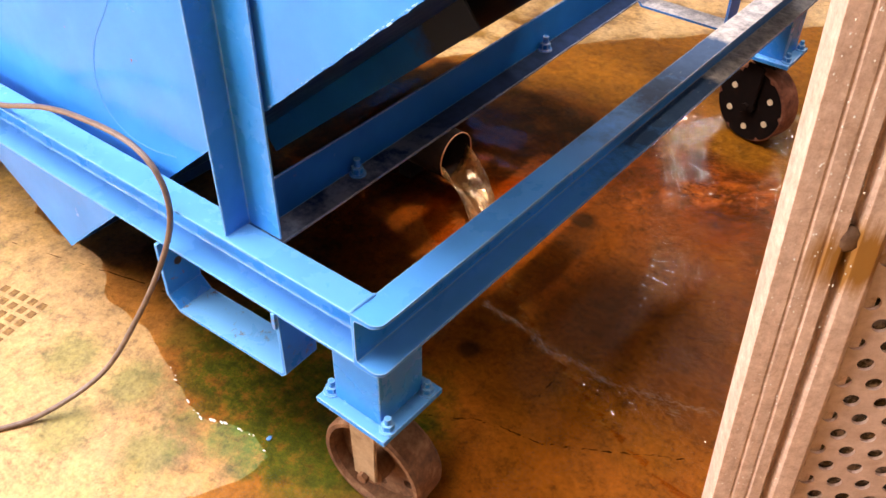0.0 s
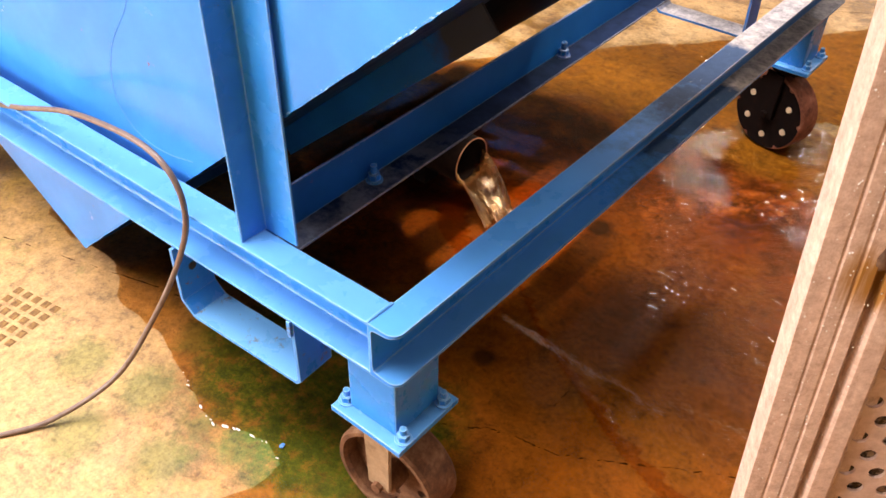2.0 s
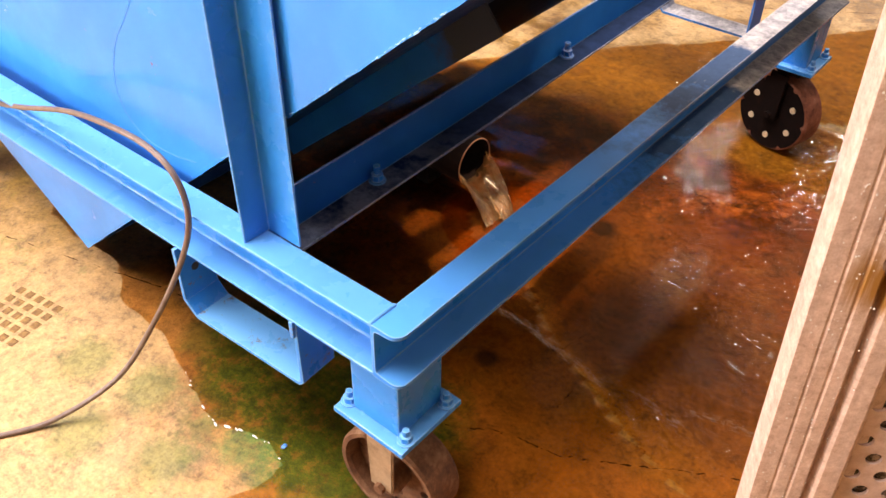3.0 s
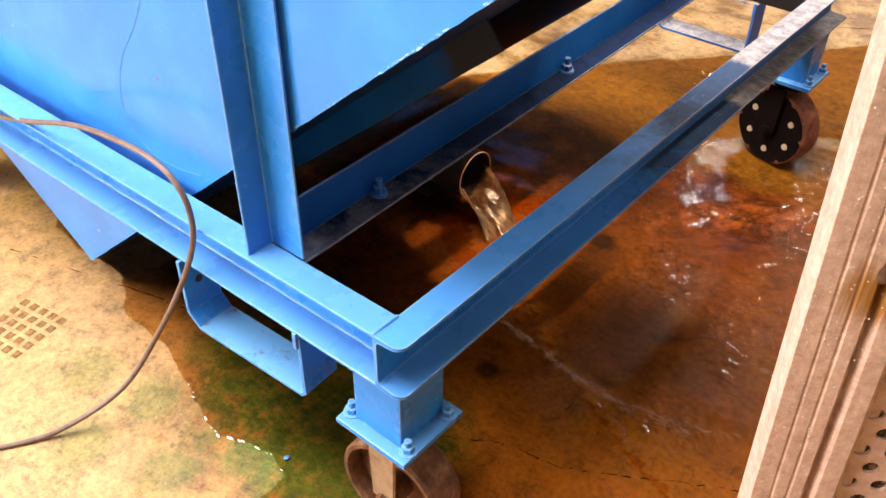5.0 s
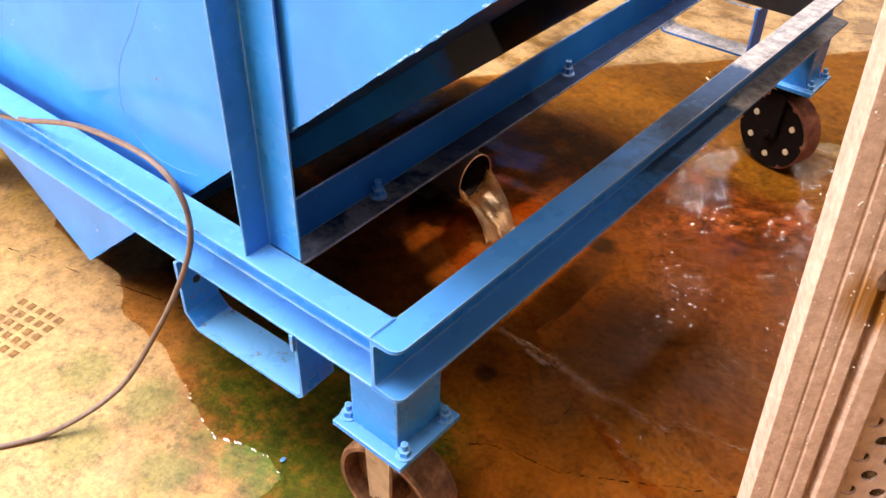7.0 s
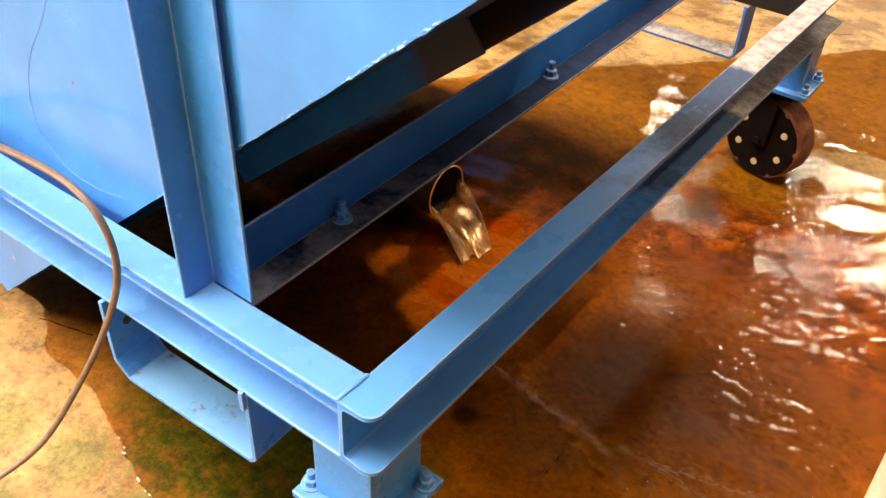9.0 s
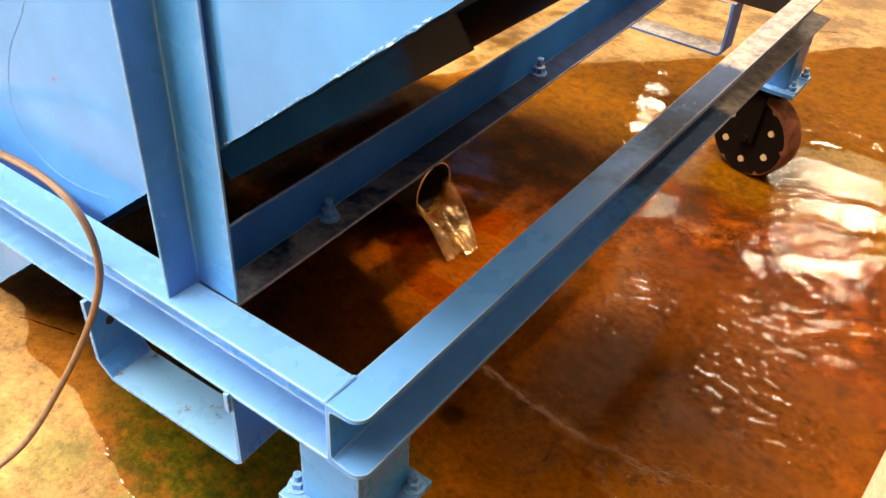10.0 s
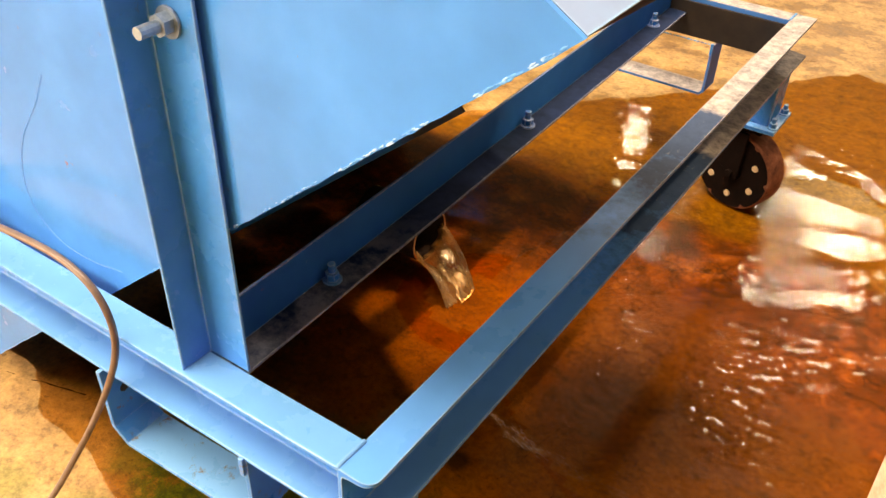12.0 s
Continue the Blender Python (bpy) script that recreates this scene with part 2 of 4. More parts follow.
PLAIN_BLACK = metal_material("plain_black", [(0.3, (0.008, 0.007, 0.006)), (0.7, (0.03, 0.022, 0.016))], 0.55, 0.0, 14)
HOSE = metal_material("brown_cable_sheath", [(0.3, (0.11, 0.07, 0.055)), (0.7, (0.2, 0.14, 0.11))], 0.4, 0.0, 50, 0.1)
# wall tone raised so that the unseen hall bounces more fill light
PLASTER = metal_material("hall_wall_plaster", [(0.3, (0.28, 0.24, 0.2)), (0.7, (0.4, 0.35, 0.29))], 0.9, 0.0, 2, 0.1)
GRIT = metal_material("ochre_iron", [(0.35, (0.1, 0.045, 0.008)), (0.65, (0.3, 0.16, 0.04))], 0.7, 0.0, 60, 0.3)
RIDGE_FLECKS = metal_material("pale_ridge_flecks", [(0.3, (0.3, 0.17, 0.09)), (0.7, (0.5, 0.33, 0.21))], 0.3, 0.0, 90, 0.3)
CRACK_DIRT = metal_material("crack_dirt", [(0.3, (0.02, 0.008, 0.003)), (0.7, (0.08, 0.035, 0.012))], 0.9, 0.0, 40, 0.2, 0.1)
FOAM = metal_material("white_foam", [(0.3, (0.7, 0.68, 0.62)), (0.7, (0.85, 0.84, 0.8))], 0.5, 0.0, 90, 0.3)
FLAKE = metal_material("blue_paint_flake", [(0.3, (0.04, 0.2, 0.6)), (0.7, (0.1, 0.35, 0.8))], 0.4, 0.0, 90, 0.2)


LEDGE = ledge_material()


def floor_material():
    m, n, l, b = shader("stained_concrete")
    co = n.new("ShaderNodeTexCoord")
    big = tex(n, l, 1.6, 6, 0.65)
    mid = tex(n, l, 6, 9, 0.7)
    fine = tex(n, l, 45, 8, 0.7)
    c = ramp(n, l, mid.outputs[0], [(0.28, (0.2, 0.075, 0.01)), (0.45, (0.33, 0.165, 0.02)), (0.58, (0.44, 0.25, 0.045)), (0.72, (0.54, 0.35, 0.13))]).outputs[0]
    # pale worn screed, then one broad paler patch to the near left
    pale = ramp(n, l, tex(n, l, 2.3, 7, 0.6).outputs[0], [(0.5, grey(0)), (0.64, grey(0.75))])
    c = blend(n, l, pale.outputs[0], c, (0.6, 0.42, 0.26))
    c = blend(n, l, near(n, l, co, (-0.95, -0.55, 0), 1.15, mid.outputs[0]), c, blend(n, l, fine.outputs[0], (0.42, 0.235, 0.075), (0.57, 0.365, 0.165)))
    # green algae, most of it by the water's edge
    sep = n.new("ShaderNodeSeparateXYZ")
    l.new(co.outputs["Object"], sep.inputs[0])

    def north_of(line, soft, sway, slant=0.0):
        """1 beyond the line across the floor, with a swaying rim."""
        w = n.new("ShaderNodeMath")
        w.operation = "MULTIPLY_ADD"
        l.new(mid.outputs[0], w.inputs[0])
        w.inputs[1].default_value = sway
        lean = n.new("ShaderNodeMath")
        lean.operation = "MULTIPLY_ADD"
        l.new(sep.outputs[0], lean.inputs[0])
        lean.inputs[1].default_value = -slant
        l.new(sep.outputs[1], lean.inputs[2])
        l.new(lean.outputs[0], w.inputs[2])
        mr = n.new("ShaderNodeMapRange")
        l.new(w.outputs[0], mr.inputs[0])
        mr.inputs[1].default_value, mr.inputs[2].default_value = line + sway * 0.5 - soft, line + sway * 0.5 + soft
        return mr.outputs[0]
    ochre = ramp(n, l, fine.outputs[0], [(0.3, (0.17, 0.08, 0.008)), (0.55, (0.28, 0.15, 0.017)), (0.75, (0.4, 0.235, 0.04))])
    dry = ramp(n, l, mid.outputs[0], [(0.42, (0.2, 0.1, 0.015)), (0.5, (0.39, 0.235, 0.085)), (0.7, (0.51, 0.345, 0.16))])
    green = ramp(n, l, tex(n, l, 9, 10, 0.8).outputs[0], [(0.57, grey(0)), (0.68, grey(0.6))])
    c = blend(n, l, green.outputs[0], c, (0.13, 0.2, 0.035))
    # red-brown silt washed out of the pipe
    mud = ramp(n, l, mid.outputs[0], [(0.32, (0.075, 0.019, 0.003)), (0.48, (0.215, 0.064, 0.011)), (0.58, (0.37, 0.122, 0.023)), (0.72, (0.52, 0.205, 0.046))])
    silt = ramp(n, l, tex(n, l, 13, 9, 0.78).outputs[0], [(0.36, grey(0.3)), (0.5, grey(1.0)), (0.66, grey(1.7))])
    mud_colour = blend(n, l, 0.85, mud.outputs[0], silt.outputs[0], "MULTIPLY")
    vein = ramp(n, l, tex(n, l, 5.5, 6, 0.6).outputs[0], [(0.484, grey(0)), (0.498, grey(0.6)), (0.502, grey(0.6)), (0.516, grey(0))])
    mud_colour = blend(n, l, vein.outputs[0], mud_colour, (0.035, 0.011, 0.002))
    # the last three patches also paint shade and the machine's dark reflection
    for where, reach in (((0.1, 0.78, 0), 1.2), ((-0.55, 0.85, 0), 0.95), ((0.75, 0.95, 0), 1.1), ((-0.38, 1.22, 0), 0.7), ((0.1, 1.3, 0), 0.85), ((0.5, 1.4, 0), 0.8)):
        c = blend(n, l, near(n, l, co, where, reach, big.outputs[0]), c, mud_colour)
    c = blend(n, l, north_of(1.5, 0.06, 0.5), c, ochre.outputs[0])
    c = blend(n, l, north_of(2.76, 0.03, 0.3, 1.2), c, dry.outputs[0])
    # orange silt with the light round the jet painted in, yellow patches nearer
    # the last entry, at (0.02, 0.7), paints a patch of shade
    for where, reach, tone in (((-0.36, 0.8, 0), 0.3, (0.48, 0.15, 0.022)), ((-0.12, 0.95, 0), 0.26, (0.5, 0.17, 0.025)), ((0.08, 1.0, 0), 0.22, (0.3, 0.1, 0.018)), ((0.1, 0.5, 0), 0.8, (0.42, 0.16, 0.025)), ((0.05, 0.38, 0), 0.55, (0.46, 0.18, 0.022)), ((0.32, 0.43, 0), 0.6, (0.47, 0.2, 0.022)), ((0.16, 0.47, 0), 0.12, (0.46, 0.21, 0.014)), ((0.3, 0.45, 0), 0.14, (0.46, 0.21, 0.014)), ((0.38, 0.72, 0), 0.3, (0.3, 0.12, 0.02)), ((-0.112, 0.409, 0), 0.035, (0.02, 0.008, 0.004)), ((-0.168, 0.983, 0), 0.05, (0.03, 0.012, 0.006)), ((0.02, 0.7, 0), 0.2, (0.2, 0.055, 0.008))):
        fade = n.new("ShaderNodeMath")
        fade.operation = "MULTIPLY"
        l.new(near(n, l, co, where, reach, mid.outputs[0]), fade.inputs[0])
        fade.inputs[1].default_value = 0.8
        c = blend(n, l, fade.outputs[0], c, tone)
    leafy = ramp(n, l, tex(n, l, 24, 10, 0.8).outputs[0], [(0.4, (0.025, 0.07, 0.003)), (0.5, (0.09, 0.16, 0.01)), (0.6, (0.33, 0.2, 0.04))])
    for where, reach in (((-0.38, 0.1, 0), 0.29), ((-0.19, 0.08, 0), 0.27), ((-0.52, 0.08, 0), 0.16)):
        c = blend(n, l, near(n, l, co, where, reach, mid.outputs[0]), c, leafy.outputs[0])
    moss = tex(n, l, 24, 9, 0.8)
    for where, reach in (((-0.79, -0.18, 0), 0.09), ((-0.61, -0.14, 0), 0.09), ((-0.43, -0.23, 0), 0.08), ((-0.33, -0.1, 0), 0.08), ((-0.62, -0.3, 0), 0.09), ((-0.64, 0.04, 0), 0.08), ((-0.12, -0.02, 0), 0.18)):
        fade = n.new("ShaderNodeMath")
        fade.operation = "MULTIPLY"
        l.new(near(n, l, co, where, reach, moss.outputs[0]), fade.inputs[0])
        fade.inputs[1].default_value = 0.5
        c = blend(n, l, fade.outputs[0], c, blend(n, l, moss.outputs[0], (0.03, 0.1, 0.006), (0.13, 0.22, 0.035)))
    dark = ramp(n, l, tex(n, l, 4.3, 8, 0.75).outputs[0], [(0.54, grey(0)), (0.66, grey(0.55))])
    c = blend(n, l, dark.outputs[0], c, (0.085, 0.02, 0.004))
    # specks, grit and hairline cracks
    speck = ramp(n, l, fine.outputs[0], [(0.3, grey(0.8)), (0.38, grey(0))])
    c = blend(n, l, speck.outputs[0], c, (0.12, 0.06, 0.02))
    grime = ramp(n, l, tex(n, l, 17, 12, 0.82).outputs[0], [(0.33, grey(0.25)), (0.5, grey(0.95)), (0.7, grey(1.35))])
    c = blend(n, l, 0.9, c, grime.outputs[0], "MULTIPLY")
    grain = ramp(n, l, tex(n, l, 75, 7, 0.8).outputs[0], [(0.36, grey(0.45)), (0.5, grey(1.0)), (0.64, grey(1.35))])
    c = blend(n, l, 0.55, c, grain.outputs[0], "MULTIPLY")
    blots = ramp(n, l, tex(n, l, 30, 5, 0.6).outputs[0], [(0.62, grey(0)), (0.67, grey(0.4))])
    c = blend(n, l, blots.outputs[0], c, (0.05, 0.018, 0.005))
    l.new(c, b.inputs["Base Color"])
    l.new(ramp(n, l, mid.outputs[0], [(0.3, grey(0.35)), (0.7, grey(0.7))]).outputs[0], b.inputs["Roughness"])
    bump(n, l, b, fine.outputs[0], 0.5, 0.004)
    return m


def water_material(name, tint, wave, strength, wave_size, rough=0.035, calm=0.0):
    m = bpy.data.materials.new(name)
    m.use_nodes = True
    n, l = m.node_tree.nodes, m.node_tree.links
    n.remove(n["Principled BSDF"])
    clear, shine, mix, fres = (n.new(k) for k in ("ShaderNodeBsdfTransparent", "ShaderNodeBsdfGlossy", "ShaderNodeMixShader", "ShaderNodeFresnel"))
    clear.inputs[0].default_value = (*tint, 1)
    shine.inputs["Roughness"].default_value = rough
    fres.inputs["IOR"].default_value = 1.33
    t = tex(n, l, wave, 3, 0.5, stretch=(1, 1.7, 1))
    bp = n.new("ShaderNodeBump")
    bp.inputs["Strength"].default_value, bp.inputs["Distance"].default_value = strength, wave_size
    l.new(t.outputs[0], bp.inputs["Height"])
    if calm:
        # smooth about the object's origin, rough beyond
        co, far, patch = n.new("ShaderNodeTexCoord"), n.new("ShaderNodeVectorMath"), tex(n, l, 4.5, 3, 0.5)
        far.operation = "LENGTH"
        l.new(co.outputs["Object"], far.inputs[0])
        add, mr = n.new("ShaderNodeMath"), n.new("ShaderNodeMapRange")
        add.operation = "MULTIPLY_ADD"
        l.new(patch.outputs[0], add.inputs[0])
        add.inputs[1].default_value = 0.9
        l.new(far.outputs["Value"], add.inputs[2])
        l.new(add.outputs[0], mr.inputs[0])
        for k, v in ((1, calm + 0.4), (2, calm + 0.85), (3, 0.08), (4, strength)):
            mr.inputs[k].default_value = v
        l.new(mr.outputs[0], bp.inputs["Strength"])
    l.new(bp.outputs[0], shine.inputs["Normal"])
    l.new(bp.outputs[0], fres.inputs["Normal"])
    l.new(fres.outputs[0], mix.inputs[0])
    l.new(clear.outputs[0], mix.inputs[1])
    l.new(shine.outputs[0], mix.inputs[2])
    l.new(mix.outputs[0], n["Material Output"].inputs[0])
    return m


CONCRETE = floor_material()
WATER = water_material("muddy_water", (0.93, 0.76, 0.54), 26, 0.1, 0.008, 0.012)
CURRENT = water_material("running_water", (0.93, 0.76, 0.54), 42, 0.4, 0.0032, 0.006, 0.3)
RIPPLE = water_material("rippled_water", (0.99, 0.97, 0.95), 44, 0.3, 0.003, 0.006)


def jet_material():
    m = water_material("pouring_water", (0.98, 0.9, 0.78), 45, 0.7, 0.01)
    n, l = m.node_tree.nodes, m.node_tree.links
    white = n.new("ShaderNodeBsdfTranslucent")
    white.inputs[0].default_value = (1.0, 0.7, 0.4, 1)
    shine = n.new("ShaderNodeBsdfGlossy")
    shine.inputs[0].default_value = (1.0, 0.8, 0.52, 1)
    shine.inputs["Roughness"].default_value = 0.24
    both, mix = n.new("ShaderNodeMixShader"), n.new("ShaderNodeMixShader")
    both.inputs[0].default_value = 0.6
    l.new(white.outputs[0], both.inputs[1])
    l.new(shine.outputs[0], both.inputs[2])
    t = tex(n, l, 42, 4, 0.6, stretch=(0.5, 1, 0.4))
    l.new(ramp(n, l, t.outputs[0], [(0.36, grey(0.15)), (0.6, grey(0.75))]).outputs[0], mix.inputs[0])
    out = n["Material Output"].inputs[0]
    l.new(out.links[0].from_socket, mix.inputs[1])
    l.new(both.outputs[0], mix.inputs[2])
    l.new(mix.outputs[0], out)
    return m


JET_WATER = jet_material()


# ---- builders ----
def part(name, bm, material, parent=None, label="", smooth=False):
    me = bpy.data.meshes.new(name)
    bm.normal_update()
    bm.to_mesh(me)
    bm.free()
    if smooth:
        for p in me.polygons:
            p.use_smooth = True
    me.materials.append(material)
    ob = new(name, me)
    ob.parent = parent
    if label:
        ob["label"] = label
    return ob


def thing(name, label, category, where=(0, 0, 0), group=""):
    ob = new(name)
    ob.empty_display_size = 0.05
    ob.matrix_world = Matrix.Translation(where)
    return tagged(ob, label, category, group)


def add_box(bm, lo, hi, turn=None):
    m = Matrix.Translation([(a + b) / 2 for a, b in zip(lo, hi)]) @ (turn or Matrix()) @ Matrix.Diagonal((*[b - a for a, b in zip(lo, hi)], 1))
    return bmesh.ops.create_cube(bm, size=1, matrix=m)["verts"]


def box(lo, hi, edge=0.002):
    bm = bmesh.new()
    add_box(bm, lo, hi)
    if edge:
        bmesh.ops.bevel(bm, geom=bm.edges[:], offset=edge, segments=2, affect="EDGES", profile=0.6)
    return bm


def prism(outline, start, end, edge=0.0024, tip=0.0):
    """A bar with the outline (x, y in the bar's cross section) from start to end; frames are matrices."""
    bm = bmesh.new()
    rings = [[bm.verts.new(m @ Vector((x, y, 0))) for x, y in outline] for m in (start, end)]
    bm.faces.new(rings[0])
    bm.faces.new(rings[1][::-1])
    k = len(outline)
    for i in range(k):
        j = (i + 1) % k
        bm.faces.new((rings[0][j], rings[0][i], rings[1][i], rings[1][j]))
    bmesh.ops.recalc_face_normals(bm, faces=bm.faces[:])
    if tip:
        far = max(x for x, y in outline)
        ends = [(rings[1][i], rings[1][(i + 1) % k]) for i in range(k) if outline[i][0] > far - 1e-6 and outline[(i + 1) % k][0] > far - 1e-6]
        picked = [e for e in bm.edges if any(set(e.verts) == set(p) for p in ends)]
        bmesh.ops.bevel(bm, geom=picked, offset=tip, segments=6, affect="EDGES", profile=0.5)
        edge = 0
    if edge:
        bmesh.ops.bevel(bm, geom=bm.edges[:], offset=edge, segments=2, affect="EDGES", profile=0.6, clamp_overlap=True)
    return bm


def rail(outline, a, b, right, up, edge=0.0024, tip=0.0):
    """prism from a to b with the section's x along right and y along up."""
    a, b, right, up = (Vector(v) for v in (a, b, right, up))
    z = right.cross(up)
    ms = [Matrix.Translation(p) @ Matrix((right, up, z)).transposed().to_4x4() for p in (a, b)]
    return prism(outline, *ms, edge, tip)


def channel_outline(b, h, web=0.006, flange=0.0085):
    """A C section: web along y at x = 0, flanges toward +x, with sloped inner flange faces and root fillets."""
    pts = [(0, 0), (b, 0), (b, flange * 0.7)]
    return pts + [(web + 0.008, flange * 1.2), (web + 0.002, flange * 1.2 + 0.002), (web, flange * 1.2 + 0.008)] + [
        (web, h - flange * 1.2 - 0.008), (web + 0.002, h - flange * 1.2 - 0.002), (web + 0.008, h - flange * 1.2), (b, h - flange * 0.7), (b, h), (0, h)]


def add_cyl(bm, r, depth, m, seg=16, r2=None):
    return bmesh.ops.create_cone(bm, cap_ends=True, segments=seg, radius1=r, radius2=r if r2 is None else r2, depth=depth, matrix=m)["verts"]


def bolt_bm(m, r=0.011, shank=0.022, head=0.012):
    """Washer, hexagon nut and protruding thread along local z, standing on z = 0."""
    bm = bmesh.new()
    add_cyl(bm, r * 1.55, 0.003, m @ pose(0, 0, 0.0015), 20)
    add_cyl(bm, r * 1.12, head, m @ pose(0, 0, 0.003 + head / 2), 6)
    add_cyl(bm, r * 0.62, shank, m @ pose(0, 0, 0.003 + shank / 2 + head * 0.4), 12)
    return bm


def tube(points, r, seg=10, closed=False):
    """A round tube along a smooth way through the points."""
    pts = [Vector(p) for p in points]
    ext = [pts[0] * 2 - pts[1]] + pts + [pts[-1] * 2 - pts[-2]]
    way = []
    for i in range(1, len(ext) - 2):
        p0, p1, p2, p3 = ext[i - 1:i + 3]
        for s in range(10):
            t = s / 10
            way.append(0.5 * ((2 * p1) + (p2 - p0) * t + (2 * p0 - 5 * p1 + 4 * p2 - p3) * t * t + (3 * p1 - p0 - 3 * p2 + p3) * t ** 3))
    way.append(pts[-1])
    bm = bmesh.new()
    rings, side = [], None
    for i, p in enumerate(way):
        d = (way[min(i + 1, len(way) - 1)] - way[max(i - 1, 0)]).normalized()
        side = (side - d * side.dot(d)).normalized() if side else d.orthogonal().normalized()
        other = d.cross(side)
        rings.append([bm.verts.new(p + r * (math.cos(a) * side + math.sin(a) * other)) for a in (2 * math.pi * k / seg for k in range(seg))])
    for a, b in zip(rings, rings[1:]):
        for k in range(seg):
            bm.faces.new((a[k], a[(k + 1) % seg], b[(k + 1) % seg], b[k]))
    bm.faces.new(rings[0][::-1]), bm.faces.new(rings[-1])
    return bm


# ---- setting: floor, hall, water ----
TOP, DEEP, WIDE = 0.527, 0.112, 0.056       # frame: top height, channel depth, flange width
BACK = 1.85                                 # outer line of the back beam
LEFT = -1.75                                # left end of the frame


def build_floor():
    bm = bmesh.new()
    bmesh.ops.create_grid(bm, x_segments=60, y_segments=60, size=14)
    tagged(part("floor", bm, CONCRETE), "ochre stained concrete floor with green and brown patches", "floor", kind="structure")


def build_hall():
    # walls and ceiling lie out of view and bounce the lamps' light
    def slab(name, lo, hi, label, cat="wall"):
        tagged(part(name, box(lo, hi, 0), PLASTER), label, cat, kind="structure")
    slab("wall_north", (-8.2, 9.0, 0), (8.2, 9.3, 6.3), "plain grey plastered hall wall")
    slab("wall_east", (8.0, -8, 0), (8.3, 9.0, 6.3), "plain grey plastered hall wall")
    slab("wall_south", (-8.2, -8.3, 0), (8.2, -8.0, 6.3), "plain grey plastered hall wall")
    slab("wall_west", (-8.5, -8, 0), (-8.2, 9.0, 6.3), "plain grey plastered hall wall")
    slab("ceiling", (-8.5, -8.3, 6.3), (8.3, 9.3, 6.5), "plain grey hall ceiling", "ceiling")


def wet(x, y):
    """Positive where the floor is under water."""
    n1 = noise.fractal(Vector((x * 3.2, y * 3.2, 2.0)), 0.8, 2.0, 4) * 0.05
    p, q = -0.075 + max(0, -0.5 - x) * 0.2 - y, -0.235 - x - 0.5 * (-0.12 - y)
    h = max(0.0, 0.07 - abs(p - q)) / 0.07
    near = -(min(p, q) - h * h * 0.0175)
    far = 2.76 + 1.2 * min(x, 0.5) - y
    pool = 2.0 - math.hypot(x - 0.4, (y - 1.1) * 1.1) + 3 * n1
    return min(near, far, pool) + n1


def ripple(x, y):
    d = math.hypot(x + 0.33, y - 0.82)
    fade = math.exp(-d * 1.1) + 0.12
    n1 = noise.noise(Vector((x * 13, y * 13, 0.3))) + 0.6 * noise.noise(Vector((x * 27, y * 27, 1.7)))
    return 0.003 + 0.0016 * fade * (math.sin(d * 55 + 2.2 * n1) * 0.6 + n1)


FALL = Vector((-0.37, 0.83, 0))             # where the jet meets the floor


def current_reach(x, y):
    """How far inside the fan of moving water a place lies, in metres."""
    dx, dy = x - FALL.x, y - FALL.y
    d, a = math.hypot(dx, dy), math.degrees(math.atan2(dy, dx))
    fan = max(0.0, 1 - max(0.0, abs(a - 21) - 38) / 34)
    return 0.2 + 1.25 * fan * fan * (3 - 2 * fan) - d + 0.06 * noise.noise(Vector((x * 4, y * 4, 8)))


def build_water():
    step, x0, y0, nx, ny = 0.022, -1.6, -1.15, 190, 212
    bm = bmesh.new()
    grid = {}

    def vert(i, j):
        if (i, j) not in grid:
            x, y = x0 + i * step, y0 + j * step
            grid[i, j] = bm.verts.new((x, y, ripple(x, y)))
        return grid[i, j]
    for i in range(nx):
        for j in range(ny):
            if current_reach(x0 + (i + 0.5) * step, y0 + (j + 0.5) * step) < 0.1 and all(wet(x0 + a * step, y0 + b * step) > 0 for a in (i, i + 1) for b in (j, j + 1)):
                bm.faces.new((vert(i, j), vert(i + 1, j), vert(i + 1, j + 1), vert(i, j + 1)))
    for v in bm.verts:
        if v.is_boundary and wet(v.co.x, v.co.y) < 0.06 and current_reach(v.co.x, v.co.y) < 0.05:
            f = wet(v.co.x, v.co.y)
            e = 0.004
            g = Vector(((wet(v.co.x + e, v.co.y) - f) / e, (wet(v.co.x, v.co.y + e) - f) / e, 0))
            if g.length > 0.2 and abs(v.co.x - x0) > 0.03 and v.co.x < x0 + (nx - 2) * step:
                v.co -= g.normalized() * min(f / g.length, 0.03)
            v.co.z = 0.0005
    tagged(part("water", bm, WATER, smooth=True), "shallow muddy brown water spread over the floor", "water", kind="structure")


